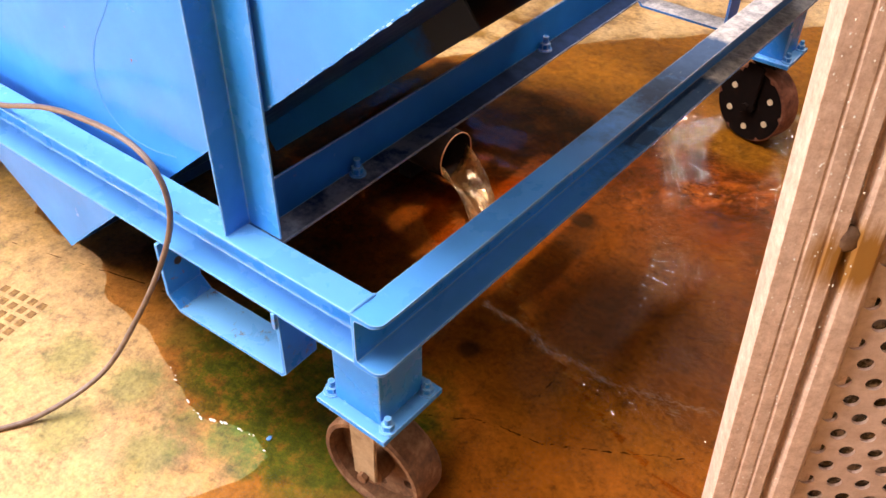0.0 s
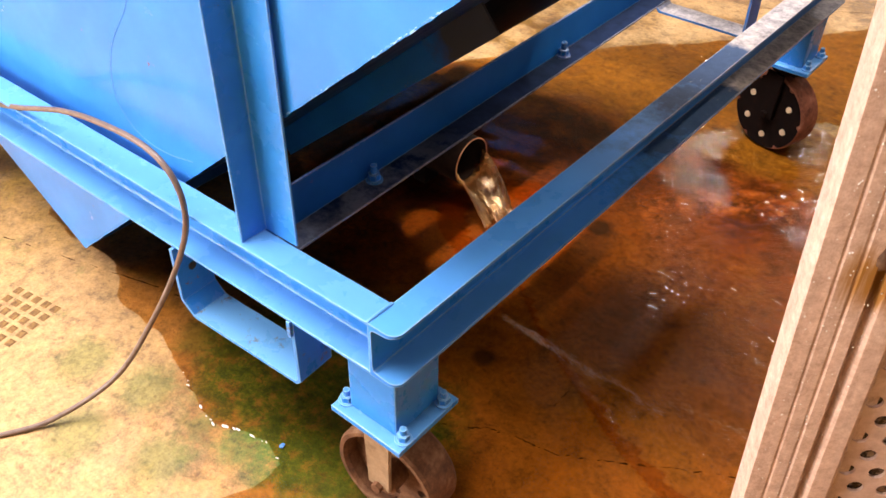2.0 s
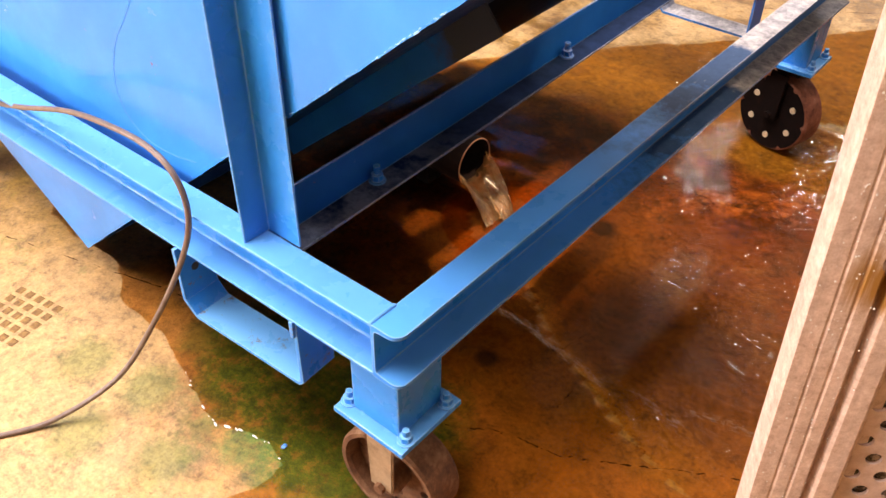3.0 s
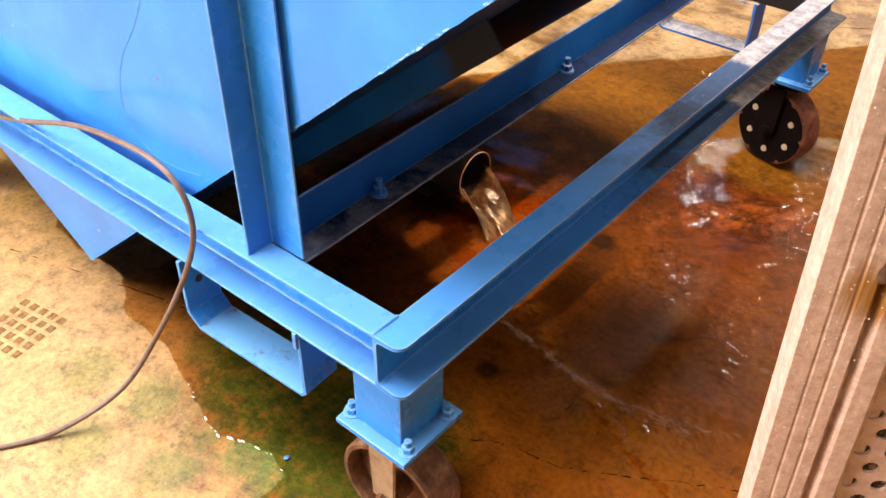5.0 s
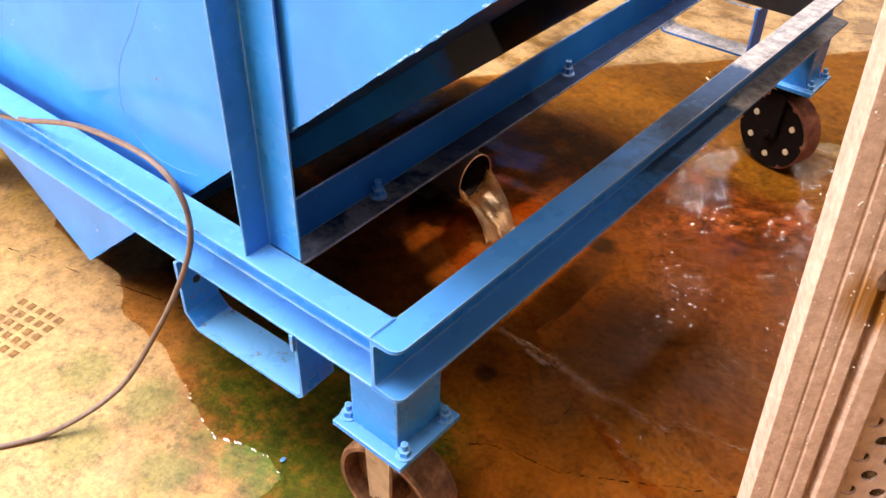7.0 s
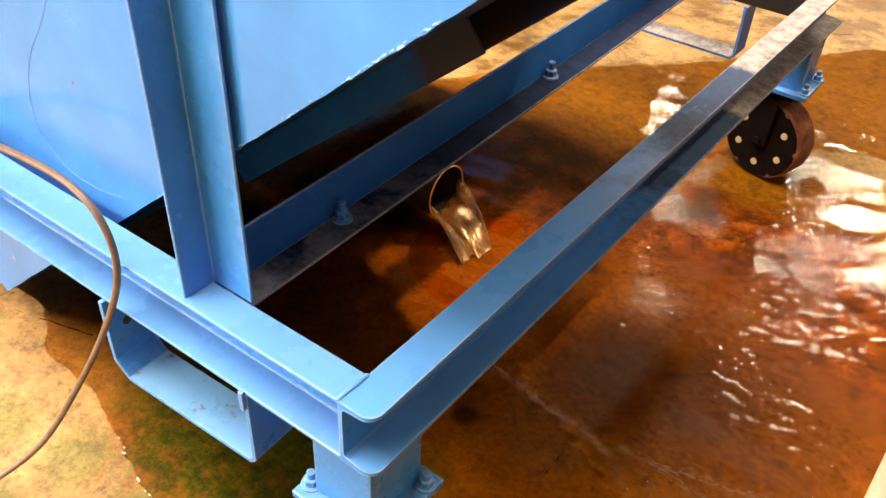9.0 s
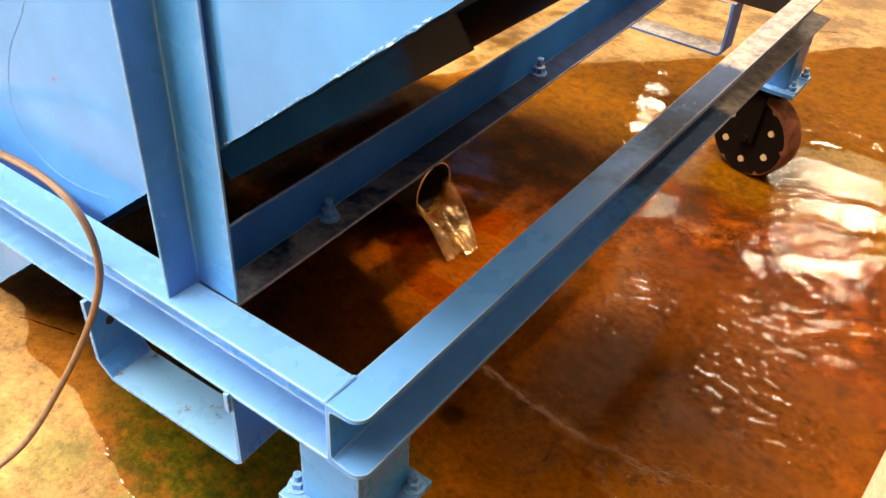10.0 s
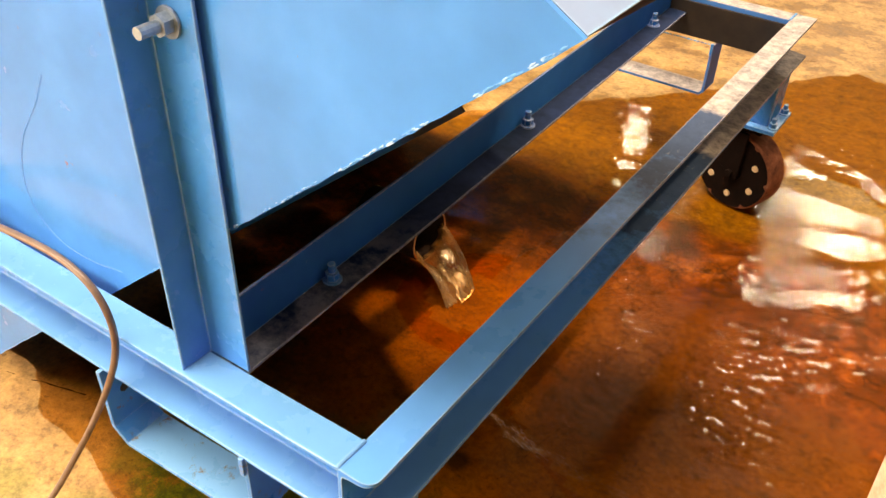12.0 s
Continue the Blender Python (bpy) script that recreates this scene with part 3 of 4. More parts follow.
# ---- the wheeled frame ----
def build_frame():
    fr = thing("wheeled_frame", "blue painted steel channel frame on rusty iron castors", "steel frame")
    ch = channel_outline(WIDE, DEEP)
    low = TOP - DEEP
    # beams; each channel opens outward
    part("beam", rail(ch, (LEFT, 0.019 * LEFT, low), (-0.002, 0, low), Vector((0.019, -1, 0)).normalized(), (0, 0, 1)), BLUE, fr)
    part("beam", rail(ch, (0, BACK, low), (0, -WIDE, low), (1, 0, 0), (0, 0, 1), tip=0.02), SLATE_BLUE, fr, "long channel with worn greyish paint on its top flange")
    part("beam", rail(ch, (-0.002, BACK - WIDE, low), (LEFT, BACK - WIDE, low), (0, 1, 0), (0, 0, 1)), SLATE_BLUE, fr)
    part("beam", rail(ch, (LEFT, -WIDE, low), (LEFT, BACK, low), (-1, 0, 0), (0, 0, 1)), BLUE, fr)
    # weld seams at the corners
    part("weld_seam", tube([(0, -0.001, TOP), (0.0, -0.02, TOP + 0.001), (-0.001, -0.04, TOP), (-0.001, -WIDE, TOP - 0.001)], 0.0035, 8), BLUE, fr)
    part("weld_seam", tube([(0, BACK - WIDE, TOP), (0.0, BACK - 0.03, TOP + 0.001), (0, BACK - 0.002, TOP)], 0.0035, 8), BLUE, fr)
    # inner support angle, a little askew
    u = Vector((-0.02, 1, 0)).normalized()
    ends = (Vector((-0.302, 0.003, 0.477)) + u * (BACK - WIDE - 0.012), (-0.302, 0.003, 0.477), (1, 0.02, 0), (0, 0, 1))
    inner = part("support_angle", rail([(0, 0.0065), (0.006, 0.0065), (0.0048, 0.092), (0, 0.092)], *ends, 0.0012), SHADED_BLUE, fr, "inner angle iron with bolts, its blue darkened for shade")
    part("ledge", rail([(0, 0), (0.058, 0), (0.058, 0.005), (0.0125, 0.006), (0, 0.006)], *ends, 0.0012), LEDGE, inner, "lower leg darkened for dirt and shade, with pale dust")
    for y in (0.262, 0.925, 1.63):
        # the two far bolts take the darkened blue too
        part("bolt", bolt_bm(pose(-0.282 - 0.02 * y, y, 0.483), 0.011, 0.026, 0.014), BLUE if y < 0.5 else SHADED_BLUE, inner)
    # upright angle post
    post = part("post", rail([(0, 0), (0.08, 0), (0.08, 0.005), (0.0065, 0.006), (0.005, 0.056), (0, 0.056)], (-0.288, 0.002, TOP + 0.9), (-0.288, 0.002, TOP), (1, 0, 0), (0, -1, 0)), BLUE, fr, "upright angle iron welded on the beam")
    part("bolt", bolt_bm(pose(-0.248, -0.004, 1.03, 90, 0, 0), 0.012, 0.034, 0.013), STEEL, post, "bare zinc bolt")

    def leg(cx, cy):
        lg = part("leg", box((cx - 0.052, cy - 0.054, 0.288), (cx + 0.052, cy + 0.054, low - 0.0005), 0.004), BLUE, fr)
        part("base_plate", box((cx - 0.078, cy - 0.076, 0.276), (cx + 0.078, cy + 0.076, 0.288), 0.002), BLUE, lg)
        for sx, sy in ((-0.064, -0.05), (0.064, -0.05), (0.064, 0.052), (-0.064, 0.052)):
            part("bolt", bolt_bm(pose(cx + sx, cy + sy, 0.288), 0.010, 0.02, 0.012), BLUE, lg)

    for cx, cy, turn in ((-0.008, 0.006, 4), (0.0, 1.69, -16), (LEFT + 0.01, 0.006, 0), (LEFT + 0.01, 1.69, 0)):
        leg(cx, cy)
        build_castor(cx, cy, turn, 0.11 if cy < 1 else 0.118, FORK if cy < 1 else DARK_IRON, RUST if cy < 1 else DARK_IRON)

    # added strip that blackens the inner face of the back beam
    part("black_strip", box((-0.9, BACK - WIDE - 0.011, low + 0.002), (-0.004, BACK - WIDE - 0.003, TOP - 0.012), 0.001), PLAIN_BLACK, fr, "black strip added over the inner face of the back beam")

    # lifting loops: flat bar bent to a U with cut corners
    def loop(y):
        skew = Matrix.Translation((-0.176, y, 0)) @ pose(0, 0, 0, 0, 0, 2.6) @ Matrix.Translation((0.176, -y, 0)) if y < 1 else Matrix()
        x0, x1, z0, t, c = -0.494, -0.176, 0.258, 0.008, 0.03
        out = [(x0, low), (x0, z0 + c), (x0 + c, z0), (x1 - 0.012, z0), (x1, z0 + 0.012), (x1, low)]
        inn = [(x0 + t, low), (x0 + t, z0 + c + 0.003), (x0 + c + 0.003, z0 + t), (x1 - 0.012 - t * 0.4, z0 + t), (x1 - t, z0 + 0.012 + t * 0.4), (x1 - t, low)]
        ol = out + inn[::-1]
        y0, y1 = y - 0.056, y + 0.024
        bar = part("lifting_loop", prism([(px, pz) for px, pz in ol], skew @ Matrix.Translation((0, y0, 0)) @ pose(0, 0, 0, 90, 0, 0), skew @ Matrix.Translation((0, y1, 0)) @ pose(0, 0, 0, 90, 0, 0), 0.0012), LOOP_BLUE if y < 1 else SLATE_BLUE, fr, "bent flat bar loop with chipped paint")
        bm = bmesh.new()
        add_cyl(bm, 0.009, 0.0012, skew @ pose(x0 + t + 0.0004, y - 0.02, low - 0.06, 0, 90, 0), 7)
        part("bolt_hole", bm, PLAIN_BLACK, bar, "black ragged hole")
        part("tab", box((x1 - 0.008, y - 0.062, low - 0.03), (x1, y - 0.0565, low + 0.006), 0.001), LOOP_BLUE, bar)
        bm = bmesh.new()
        rng = random.Random(6)
        for k in range(26):
            bmesh.ops.create_icosphere(bm, subdivisions=1, radius=rng.uniform(0.003, 0.0052), matrix=Matrix.Translation((x0 + 0.05 + 0.0105 * k, y - 0.052, low - 0.001)) @ Matrix.Diagonal((1.3, 0.6, 0.6, 1)))
        tagged(part("weld_beads", bm, LOOP_BLUE, bar, "row of painted weld beads"), kind="stuff")
    loop(-0.003)
    loop(BACK - 0.03)


def build_castor(cx, cy, turn, R, fork_mat, disc_mat):
    ca = thing("castor", "rusty cast iron castor wheel in a steel fork under the frame", "castor wheel", (cx, cy, 0), "castors under the frame")
    ca.matrix_world = pose(cx, cy, 0, 0, 0, turn)
    part("top_plate", box((-0.06, -0.055, 0.262), (0.06, 0.055, 0.2755), 0.002), fork_mat, ca)
    bm = bmesh.new()
    add_cyl(bm, 0.045, 0.012, pose(0, 0, 0.256), 24)
    part("swivel_ring", bm, disc_mat, ca)
    for s in (-1, 1):
        bm = bmesh.new()
        for w in add_box(bm, (-0.029, s * 0.05 - 0.004, 0.105), (0.029, s * 0.05 + 0.004, 0.252)):
            if w.co.z < 0.15:
                w.co.x *= 0.86
        bmesh.ops.bevel(bm, geom=bm.edges[:], offset=0.002, segments=2, affect="EDGES")
        part("fork_leg", bm, fork_mat, ca, "worn bare steel fork leg")
    bm = bmesh.new()
    add_cyl(bm, 0.011, 0.128, pose(0, 0, R, 90, 0, 0), 6)
    part("axle", bm, disc_mat, ca)
    # wheel: tread ring, then the web with six holes
    bm = bmesh.new()
    half, seg = 0.038, 56
    k0 = R / 0.118
    prof = [(0.100 * k0, -0.030), (0.105 * k0, -half), (0.114 * k0, -half), (R, -half + 0.006), (R, half - 0.006), (0.114 * k0, half), (0.105 * k0, half), (0.100 * k0, 0.030), (0.099 * k0, 0.006), (0.099 * k0, -0.006)]
    rings = []
    for k in range(seg):
        a = 2 * math.pi * k / seg
        rings.append([bm.verts.new((r * math.cos(a), y, R + r * math.sin(a))) for r, y in prof])
    n = len(prof)
    for k in range(seg):
        p, q = rings[k], rings[(k + 1) % seg]
        for i in range(n):
            bm.faces.new((p[i], p[(i + 1) % n], q[(i + 1) % n], q[i]))
    bmesh.ops.recalc_face_normals(bm, faces=bm.faces[:])
    wheel = part("wheel", bm, RUST if disc_mat == RUST else TREAD, ca, "rusty worn tread ring")
    bm = bmesh.new()
    face, web = (0.0392, 0.1125) if disc_mat == DARK_IRON else (0.005, 0.1)
    for y in (-face, face):
        for s in range(6):
            a0 = math.pi / 3 * s + math.pi / 2
            turn_to = Matrix.Rotation(a0, 2)
            vs = []
            for k in range(24):
                b = 2 * math.pi * k / 24
                d = Vector((math.cos(b), math.sin(b)))
                lo, hi = 0.0, 0.2
                for step in range(24):
                    t = (lo + hi) / 2
                    q = Vector((0.075, 0)) + d * t
                    if 0.028 < q.length < web and abs(math.atan2(q.y, q.x)) < math.pi / 6:
                        lo = t
                    else:
                        hi = t
                ring = [turn_to @ (Vector((0.075, 0)) + d * r) for r in (0.0108, lo)]
                vs.append((bm.verts.new((k0 * ring[0].x, y, R + k0 * ring[0].y)), bm.verts.new((k0 * ring[1].x, y, R + k0 * ring[1].y)), bm.verts.new((k0 * ring[0].x, 0, R + k0 * ring[0].y))))
            for k in range(24):
                p, q = vs[k], vs[(k + 1) % 24]
                bm.faces.new((p[0], p[1], q[1], q[0]))
                bm.faces.new((p[2], p[0], q[0], q[2]))
    bmesh.ops.remove_doubles(bm, verts=bm.verts[:], dist=0.0008)
    bmesh.ops.recalc_face_normals(bm, faces=bm.faces[:])
    part("web_disc", bm, disc_mat, wheel, "dark disc pierced by six round holes")
    # pale discs added to fill the six holes of the dark wheels
    if disc_mat == DARK_IRON:
        for s in range(6):
            a = math.pi / 3 * s + math.pi / 2
            bm = bmesh.new()
            add_cyl(bm, 0.0095, 0.014, pose(k0 * 0.075 * math.cos(a), -0.0335, R + k0 * 0.075 * math.sin(a), 90, 0, 0), 12)
            part("hole_disc", bm, HOLE_DISC, wheel, "pale disc filling a wheel hole")
    bm = bmesh.new()
    add_cyl(bm, 0.031 if disc_mat == RUST else 0.024, 0.086, pose(0, 0, R, 90, 0, 0), 28)
    part("hub", bm, disc_mat, wheel)


# ---- the tilted hopper ----
def build_hopper():
    hp = thing("tilted_hopper", "light blue sheet steel hopper standing tilted inside the frame", "hopper")
    along, across = Vector((0.767, 0, 0.642)), Vector((-0.857, 0, 0.515))
    p0, p1 = Vector((-1.05, 0, 0.062)), Vector((0.226, 0, 1.133))
    rng = random.Random(4)
    # end wall: its cut lower edge is ragged
    bm = bmesh.new()
    edge = []
    n = 120
    for i in range(n + 1):
        q = p0.lerp(p1, i / n)
        q += Vector((0.642, 0, -0.767)) * (rng.uniform(-0.0006, 0.0006) + 0.0014 * (noise.noise(Vector((i * 0.5, 5, 0))) > 0.32))
        edge.append(q)
    loopv = edge + [p1 + across * 1.1, p0 + across * 1.1]
    rings = [[bm.verts.new((q.x, y, q.z)) for q in loopv] for y in (0.010, 0.016)]
    bm.faces.new(rings[0]), bm.faces.new(rings[1][::-1])
    for i in range(len(loopv)):
        j = (i + 1) % len(loopv)
        bm.faces.new((rings[0][i], rings[0][j], rings[1][j], rings[1][i]))
    bmesh.ops.recalc_face_normals(bm, faces=bm.faces[:])
    part("end_wall", bm, BLUE_SHEET, hp, "smooth light blue end sheet with a ragged cut edge")
    arc = [(-0.56, 0.87), (-0.6, 0.811), (-0.658, 0.742), (-0.69, 0.677), (-0.698, 0.62), (-0.68, 0.58), (-0.63, 0.552), (-0.56, 0.55), (-0.485, 0.565)]
    part("scuff_mark", tube([(x, 0.0128, z) for x, z in arc], 0.0035, 8), MARK, hp, "thin curved scuff in the paint")
    bm = bmesh.new()
    for k in range(210):
        q = p0.lerp(p1, rng.uniform(0.5, 0.99)) + Vector((-0.642, 0, 0.767)) * rng.uniform(0.0, 0.003)
        if noise.noise(Vector((q.x * 14, 3, 1))) < -0.12:
            continue
        r = rng.uniform(0.0006, 0.0016)
        bmesh.ops.create_icosphere(bm, subdivisions=1, radius=r, matrix=Matrix.Translation((q.x, 0.0098, q.z)) @ pose(0, 0, 0, 0, -40, 0) @ Matrix.Diagonal((3.2, 0.6, 0.8, 1)))
    tagged(part("burr", bm, BURR, hp, "bright ragged burrs along the cut edge"), kind="stuff")
    # side wall and floor of the trough behind it
    def sheet(name, a, b, y0, y1, thick, mat, label=""):
        d = (b - a).normalized()
        nrm = Vector((d.z, 0, -d.x)) * thick
        bm = bmesh.new()
        vs = [bm.verts.new((q.x, y, q.z)) for y in (y0, y1) for q in (a, b, b + nrm, a + nrm)]
        for f in ((0, 1, 2, 3), (7, 6, 5, 4), (0, 4, 5, 1), (1, 5, 6, 2), (2, 6, 7, 3), (3, 7, 4, 0)):
            bm.faces.new([vs[i] for i in f])
        bmesh.ops.recalc_face_normals(bm, faces=bm.faces[:])
        return part(name, bm, mat, hp, label)
    up = Vector((-0.642, 0, 0.767)) * 0.03
    sheet("floor_shade_sheet", p0 + up, p1 + up - along * 0.06, 0.016, 0.69, 0.005, SHADE_SHEET)
    # two unseen sheets added to keep light off the floor behind
    sheet("floor_shade_sheet", p0 + up, p0 + up + along * 0.62, 0.692, 0.918, 0.005, SHADE_SHEET)
    sheet("floor_shade_sheet", p0 + up, p0 + up + along * 0.95, 0.92, 1.45, 0.005, SHADE_SHEET)
    # inner wall across the trough, hanging a little below the floor
    q1 = Vector((-0.259, 0, 0.664))
    q0 = q1 - along * 0.9
    tall = Vector((-0.642, 0, 0.767)) * 0.09
    bm = bmesh.new()
    vs = [bm.verts.new((q.x, y, q.z)) for y in (0.6, 0.606) for q in (q0, q1, q1 + tall, q0 + tall)]
    for f in ((0, 1, 2, 3), (7, 6, 5, 4), (0, 4, 5, 1), (1, 5, 6, 2), (2, 6, 7, 3), (3, 7, 4, 0)):
        bm.faces.new([vs[k] for k in f])
    bmesh.ops.recalc_face_normals(bm, faces=bm.faces[:])
    part("cross_wall", bm, SKIRT, hp, "inner wall, blue darkened for shade and greyer at its far end")
    # unseen wall added to block light and reflections on the left
    sheet("unseen_bottom_wall", p0 + along * 0.004, p0 + along * 0.004 + across * 1.0, 0.017, 1.35, 0.004, SHADE_SHEET)
    sheet("top_wall", p1 - along * 0.004, p1 - along * 0.004 + across * 1.0, 0.017, 0.75, 0.004, PALED_BLUE, "upper wall of the hopper, paled for light from above")
    # rubber roller lying along the slope behind the trough
    axis = Vector((-0.375, 0.815, 0.70))
    way = Matrix((Vector((0.642, 0, -0.767)), Vector((0, 1, 0)), along)).transposed().to_4x4()
    way.translation = axis + along * 0.3
    bm = bmesh.new()
    add_cyl(bm, 0.1, 1.0, way, 44)
    bmesh.ops.bevel(bm, geom=[e for e in bm.edges if len(e.link_faces[0].verts) > 8 or len(e.link_faces[1].verts) > 8], offset=0.012, segments=3, affect="EDGES")
    drum = part("drum", bm, ROLLER, hp, "black rubber covered drum with ochre streaks", smooth=True)
    bm = bmesh.new()
    add_cyl(bm, 0.022, 1.12, way, 20)
    part("shaft", bm, DARK_IRON, drum)


# ---- loose things ----
def build_outlet():
    pipe = thing("outlet_pipe", "rusty steel drain pipe pouring water on the floor", "pipe")
    r, t, seg = 0.068, 0.003, 48
    b = Vector((-0.51, 0.86, 0.125))
    way = [(Vector((-0.51, 0.86, 0.125)), 0.0), (Vector((-0.7, 0.86, 0.127)), 0.0)]
    bm = bmesh.new()
    rings = []
    for q, run in ((r, way), (r - t, way[::-1])):
        for p, a in run:
            side, upw = Vector((0, 1, 0)), Vector((math.sin(a), 0, math.cos(a)))
            rings.append([bm.verts.new(p + q * (math.cos(2 * math.pi * k / seg) * side + math.sin(2 * math.pi * k / seg) * upw)) for k in range(seg)])
    for i in range(len(rings)):
        p, q = rings[i], rings[(i + 1) % len(rings)]
        for k in range(seg):
            bm.faces.new((p[k], p[(k + 1) % seg], q[(k + 1) % seg], q[k]))
    bmesh.ops.recalc_face_normals(bm, faces=bm.faces[:])
    part("barrel", bm, PIPE, pipe, smooth=True)
    ring = [b + Vector((0, (r - t / 2) * math.cos(2 * math.pi * k / 16), (r - t / 2) * math.sin(2 * math.pi * k / 16))) for k in range(17)]
    part("rim", tube(ring, 0.0018, 8), PIPE_RIM, pipe, "bare shiny pipe rim")
    part("pipe_rest", box((-0.695, 0.83, 0.0), (-0.65, 0.89, 0.06), 0.002), DARK_IRON, pipe)


def build_cable():
    pts = [(-1.5, -0.03, 0.40), (-1.16, -0.06, 0.47), (-0.96, -0.07, 0.53), (-0.76, -0.072, 0.6), (-0.618, -0.074, 0.632), (-0.483, -0.074, 0.64), (-0.415, -0.074, 0.604),
           (-0.408, -0.074, 0.52), (-0.455, -0.085, 0.40), (-0.52, -0.13, 0.25), (-0.585, -0.2, 0.11), (-0.66, -0.3, 0.025), (-0.715, -0.39, 0.006), (-0.86, -0.6, 0.006)]
    tagged(part("cable", tube(pts, 0.0055, 12), HOSE, smooth=True), "thin brown cable looped over the frame down to the floor", "cable")


def build_column():
    col = thing("perforated_guard", "dusty galvanised guard with a ribbed post and perforated panel", "machine guard")
    o, u = Vector((0.592, -0.03, 0)), Vector((0.85, 0.53, 0)).normalized()
    out = Vector((u.y, -u.x, 0))
    base = Matrix((u, out, Vector((-0.05, 0, 1)))).transposed().to_4x4()
    base.translation = o
    # ribbed post: flat, groove, flat, step
    prof = [(x * 0.84, y) for x, y in ((0, 0), (0.022, 0), (0.0235, -0.0014), (0.0255, -0.0014), (0.027, 0), (0.042, 0), (0.0435, -0.0012), (0.0455, -0.0012), (0.047, 0.0006), (0.062, 0.0006), (0.065, -0.011), (0.071, -0.012), (0.074, -0.002), (0.078, 0.001), (0.1, 0.001), (0.105, -0.003), (0.112, -0.014), (0.126, -0.016), (0.126, -0.04), (0, -0.04))]
    ms = [base @ Matrix.Translation((0, 0, z)) for z in (0, 1.9)]
    part("post", prism(prof, *ms, 0.0012), GUARD_POST, col)
    # perforated panel
    bm = bmesh.new()
    pitch, rad, seg = 0.031, 0.0088, 12
    row = pitch * 0.866
    for j in range(54):
        for i in range(9):
            cx = 0.07 + pitch * (i + 0.5 + 0.5 * (j % 2))
            cz = 0.03 + row * j
            cell = [(cx + pitch / math.sqrt(3) * math.sin(math.pi / 3 * k), cz + pitch / math.sqrt(3) * math.cos(math.pi / 3 * k)) for k in range(6)]
            outer = []
            for k in range(6):
                (ax, az), (bx, bz) = cell[k], cell[(k + 1) % 6]
                outer += [(ax, az), ((ax + bx) / 2, (az + bz) / 2)]
            vo = [bm.verts.new((x, -0.012, z)) for x, z in outer]
            vi = [bm.verts.new((cx + rad * math.sin(2 * math.pi * k / seg), -0.012, cz + rad * math.cos(2 * math.pi * k / seg))) for k in range(seg)]
            vb = [bm.verts.new((v.co.x, -0.016, v.co.z)) for v in vi]
            for k in range(seg):
                q = (k + 1) % seg
                bm.faces.new((vo[k], vo[q], vi[q], vi[k]))
                bm.faces.new((vi[k], vi[q], vb[q], vb[k]))
    bmesh.ops.remove_doubles(bm, verts=bm.verts[:], dist=0.0004)
    bmesh.ops.transform(bm, matrix=base, verts=bm.verts[:])
    # added sheet; its mottle paints dark and glints into the holes
    bk = box((0.09, -0.031, 0.02), (0.36, -0.026, 1.45), 0)
    bmesh.ops.transform(bk, matrix=base, verts=bk.verts[:])
    part("backing_sheet", bk, HOLE_BACK, col, "mottled sheet added behind the holes, glints painted in")
    rng = random.Random(5)
    drops = bmesh.new()
    for k in range(420):
        x, z = rng.uniform(0.002, 0.085), rng.uniform(0.45, 1.35)
        r = rng.uniform(0.0003, 0.0011)
        bmesh.ops.create_icosphere(drops, subdivisions=1, radius=r, matrix=base @ Matrix.Translation((x, 0.0004, z)) @ Matrix.Diagonal((1, 0.5, 1.3, 1)))
    tagged(part("water_beads", drops, FOAM, col, "small pale beads of splashed water"), kind="stuff")
    part("perforated_panel", bm, DUSTY, col, "sheet with staggered round holes")
    bm = bmesh.new()
    bmesh.ops.create_icosphere(bm, subdivisions=2, radius=0.0125, matrix=base @ Matrix.Translation((0.0555, -0.003, 0.942)) @ Matrix.Diagonal((0.9, 0.35, 1.2, 1)))
    for v in bm.verts:
        v.co += 0.003 * noise.noise_vector(v.co * 120)
    part("weld_spot", bm, WELD, col, "rusty weld spot", smooth=True)


def build_drain():
    dr = thing("floor_drain", "small ochre cast floor grating", "drain", (-1.03, -0.2, 0))
    bm = bmesh.new()
    turn = pose(0, 0, 0, 0, 0, 10)
    for i in range(5):
        for j in range(5):
            x, y = -0.08 + i * 0.032, -0.08 + j * 0.032
            for v in add_box(bm, (x, y, 0.0), (x + 0.021, y + 0.021, 0.0016)):
                if v.co.z > 0.001:
                    v.co.x += (x + 0.0105 - v.co.x) * 0.3
                    v.co.y += (y + 0.0105 - v.co.y) * 0.3
    bmesh.ops.transform(bm, matrix=turn, verts=bm.verts[:])
    part("grating", bm, GRIT, dr)


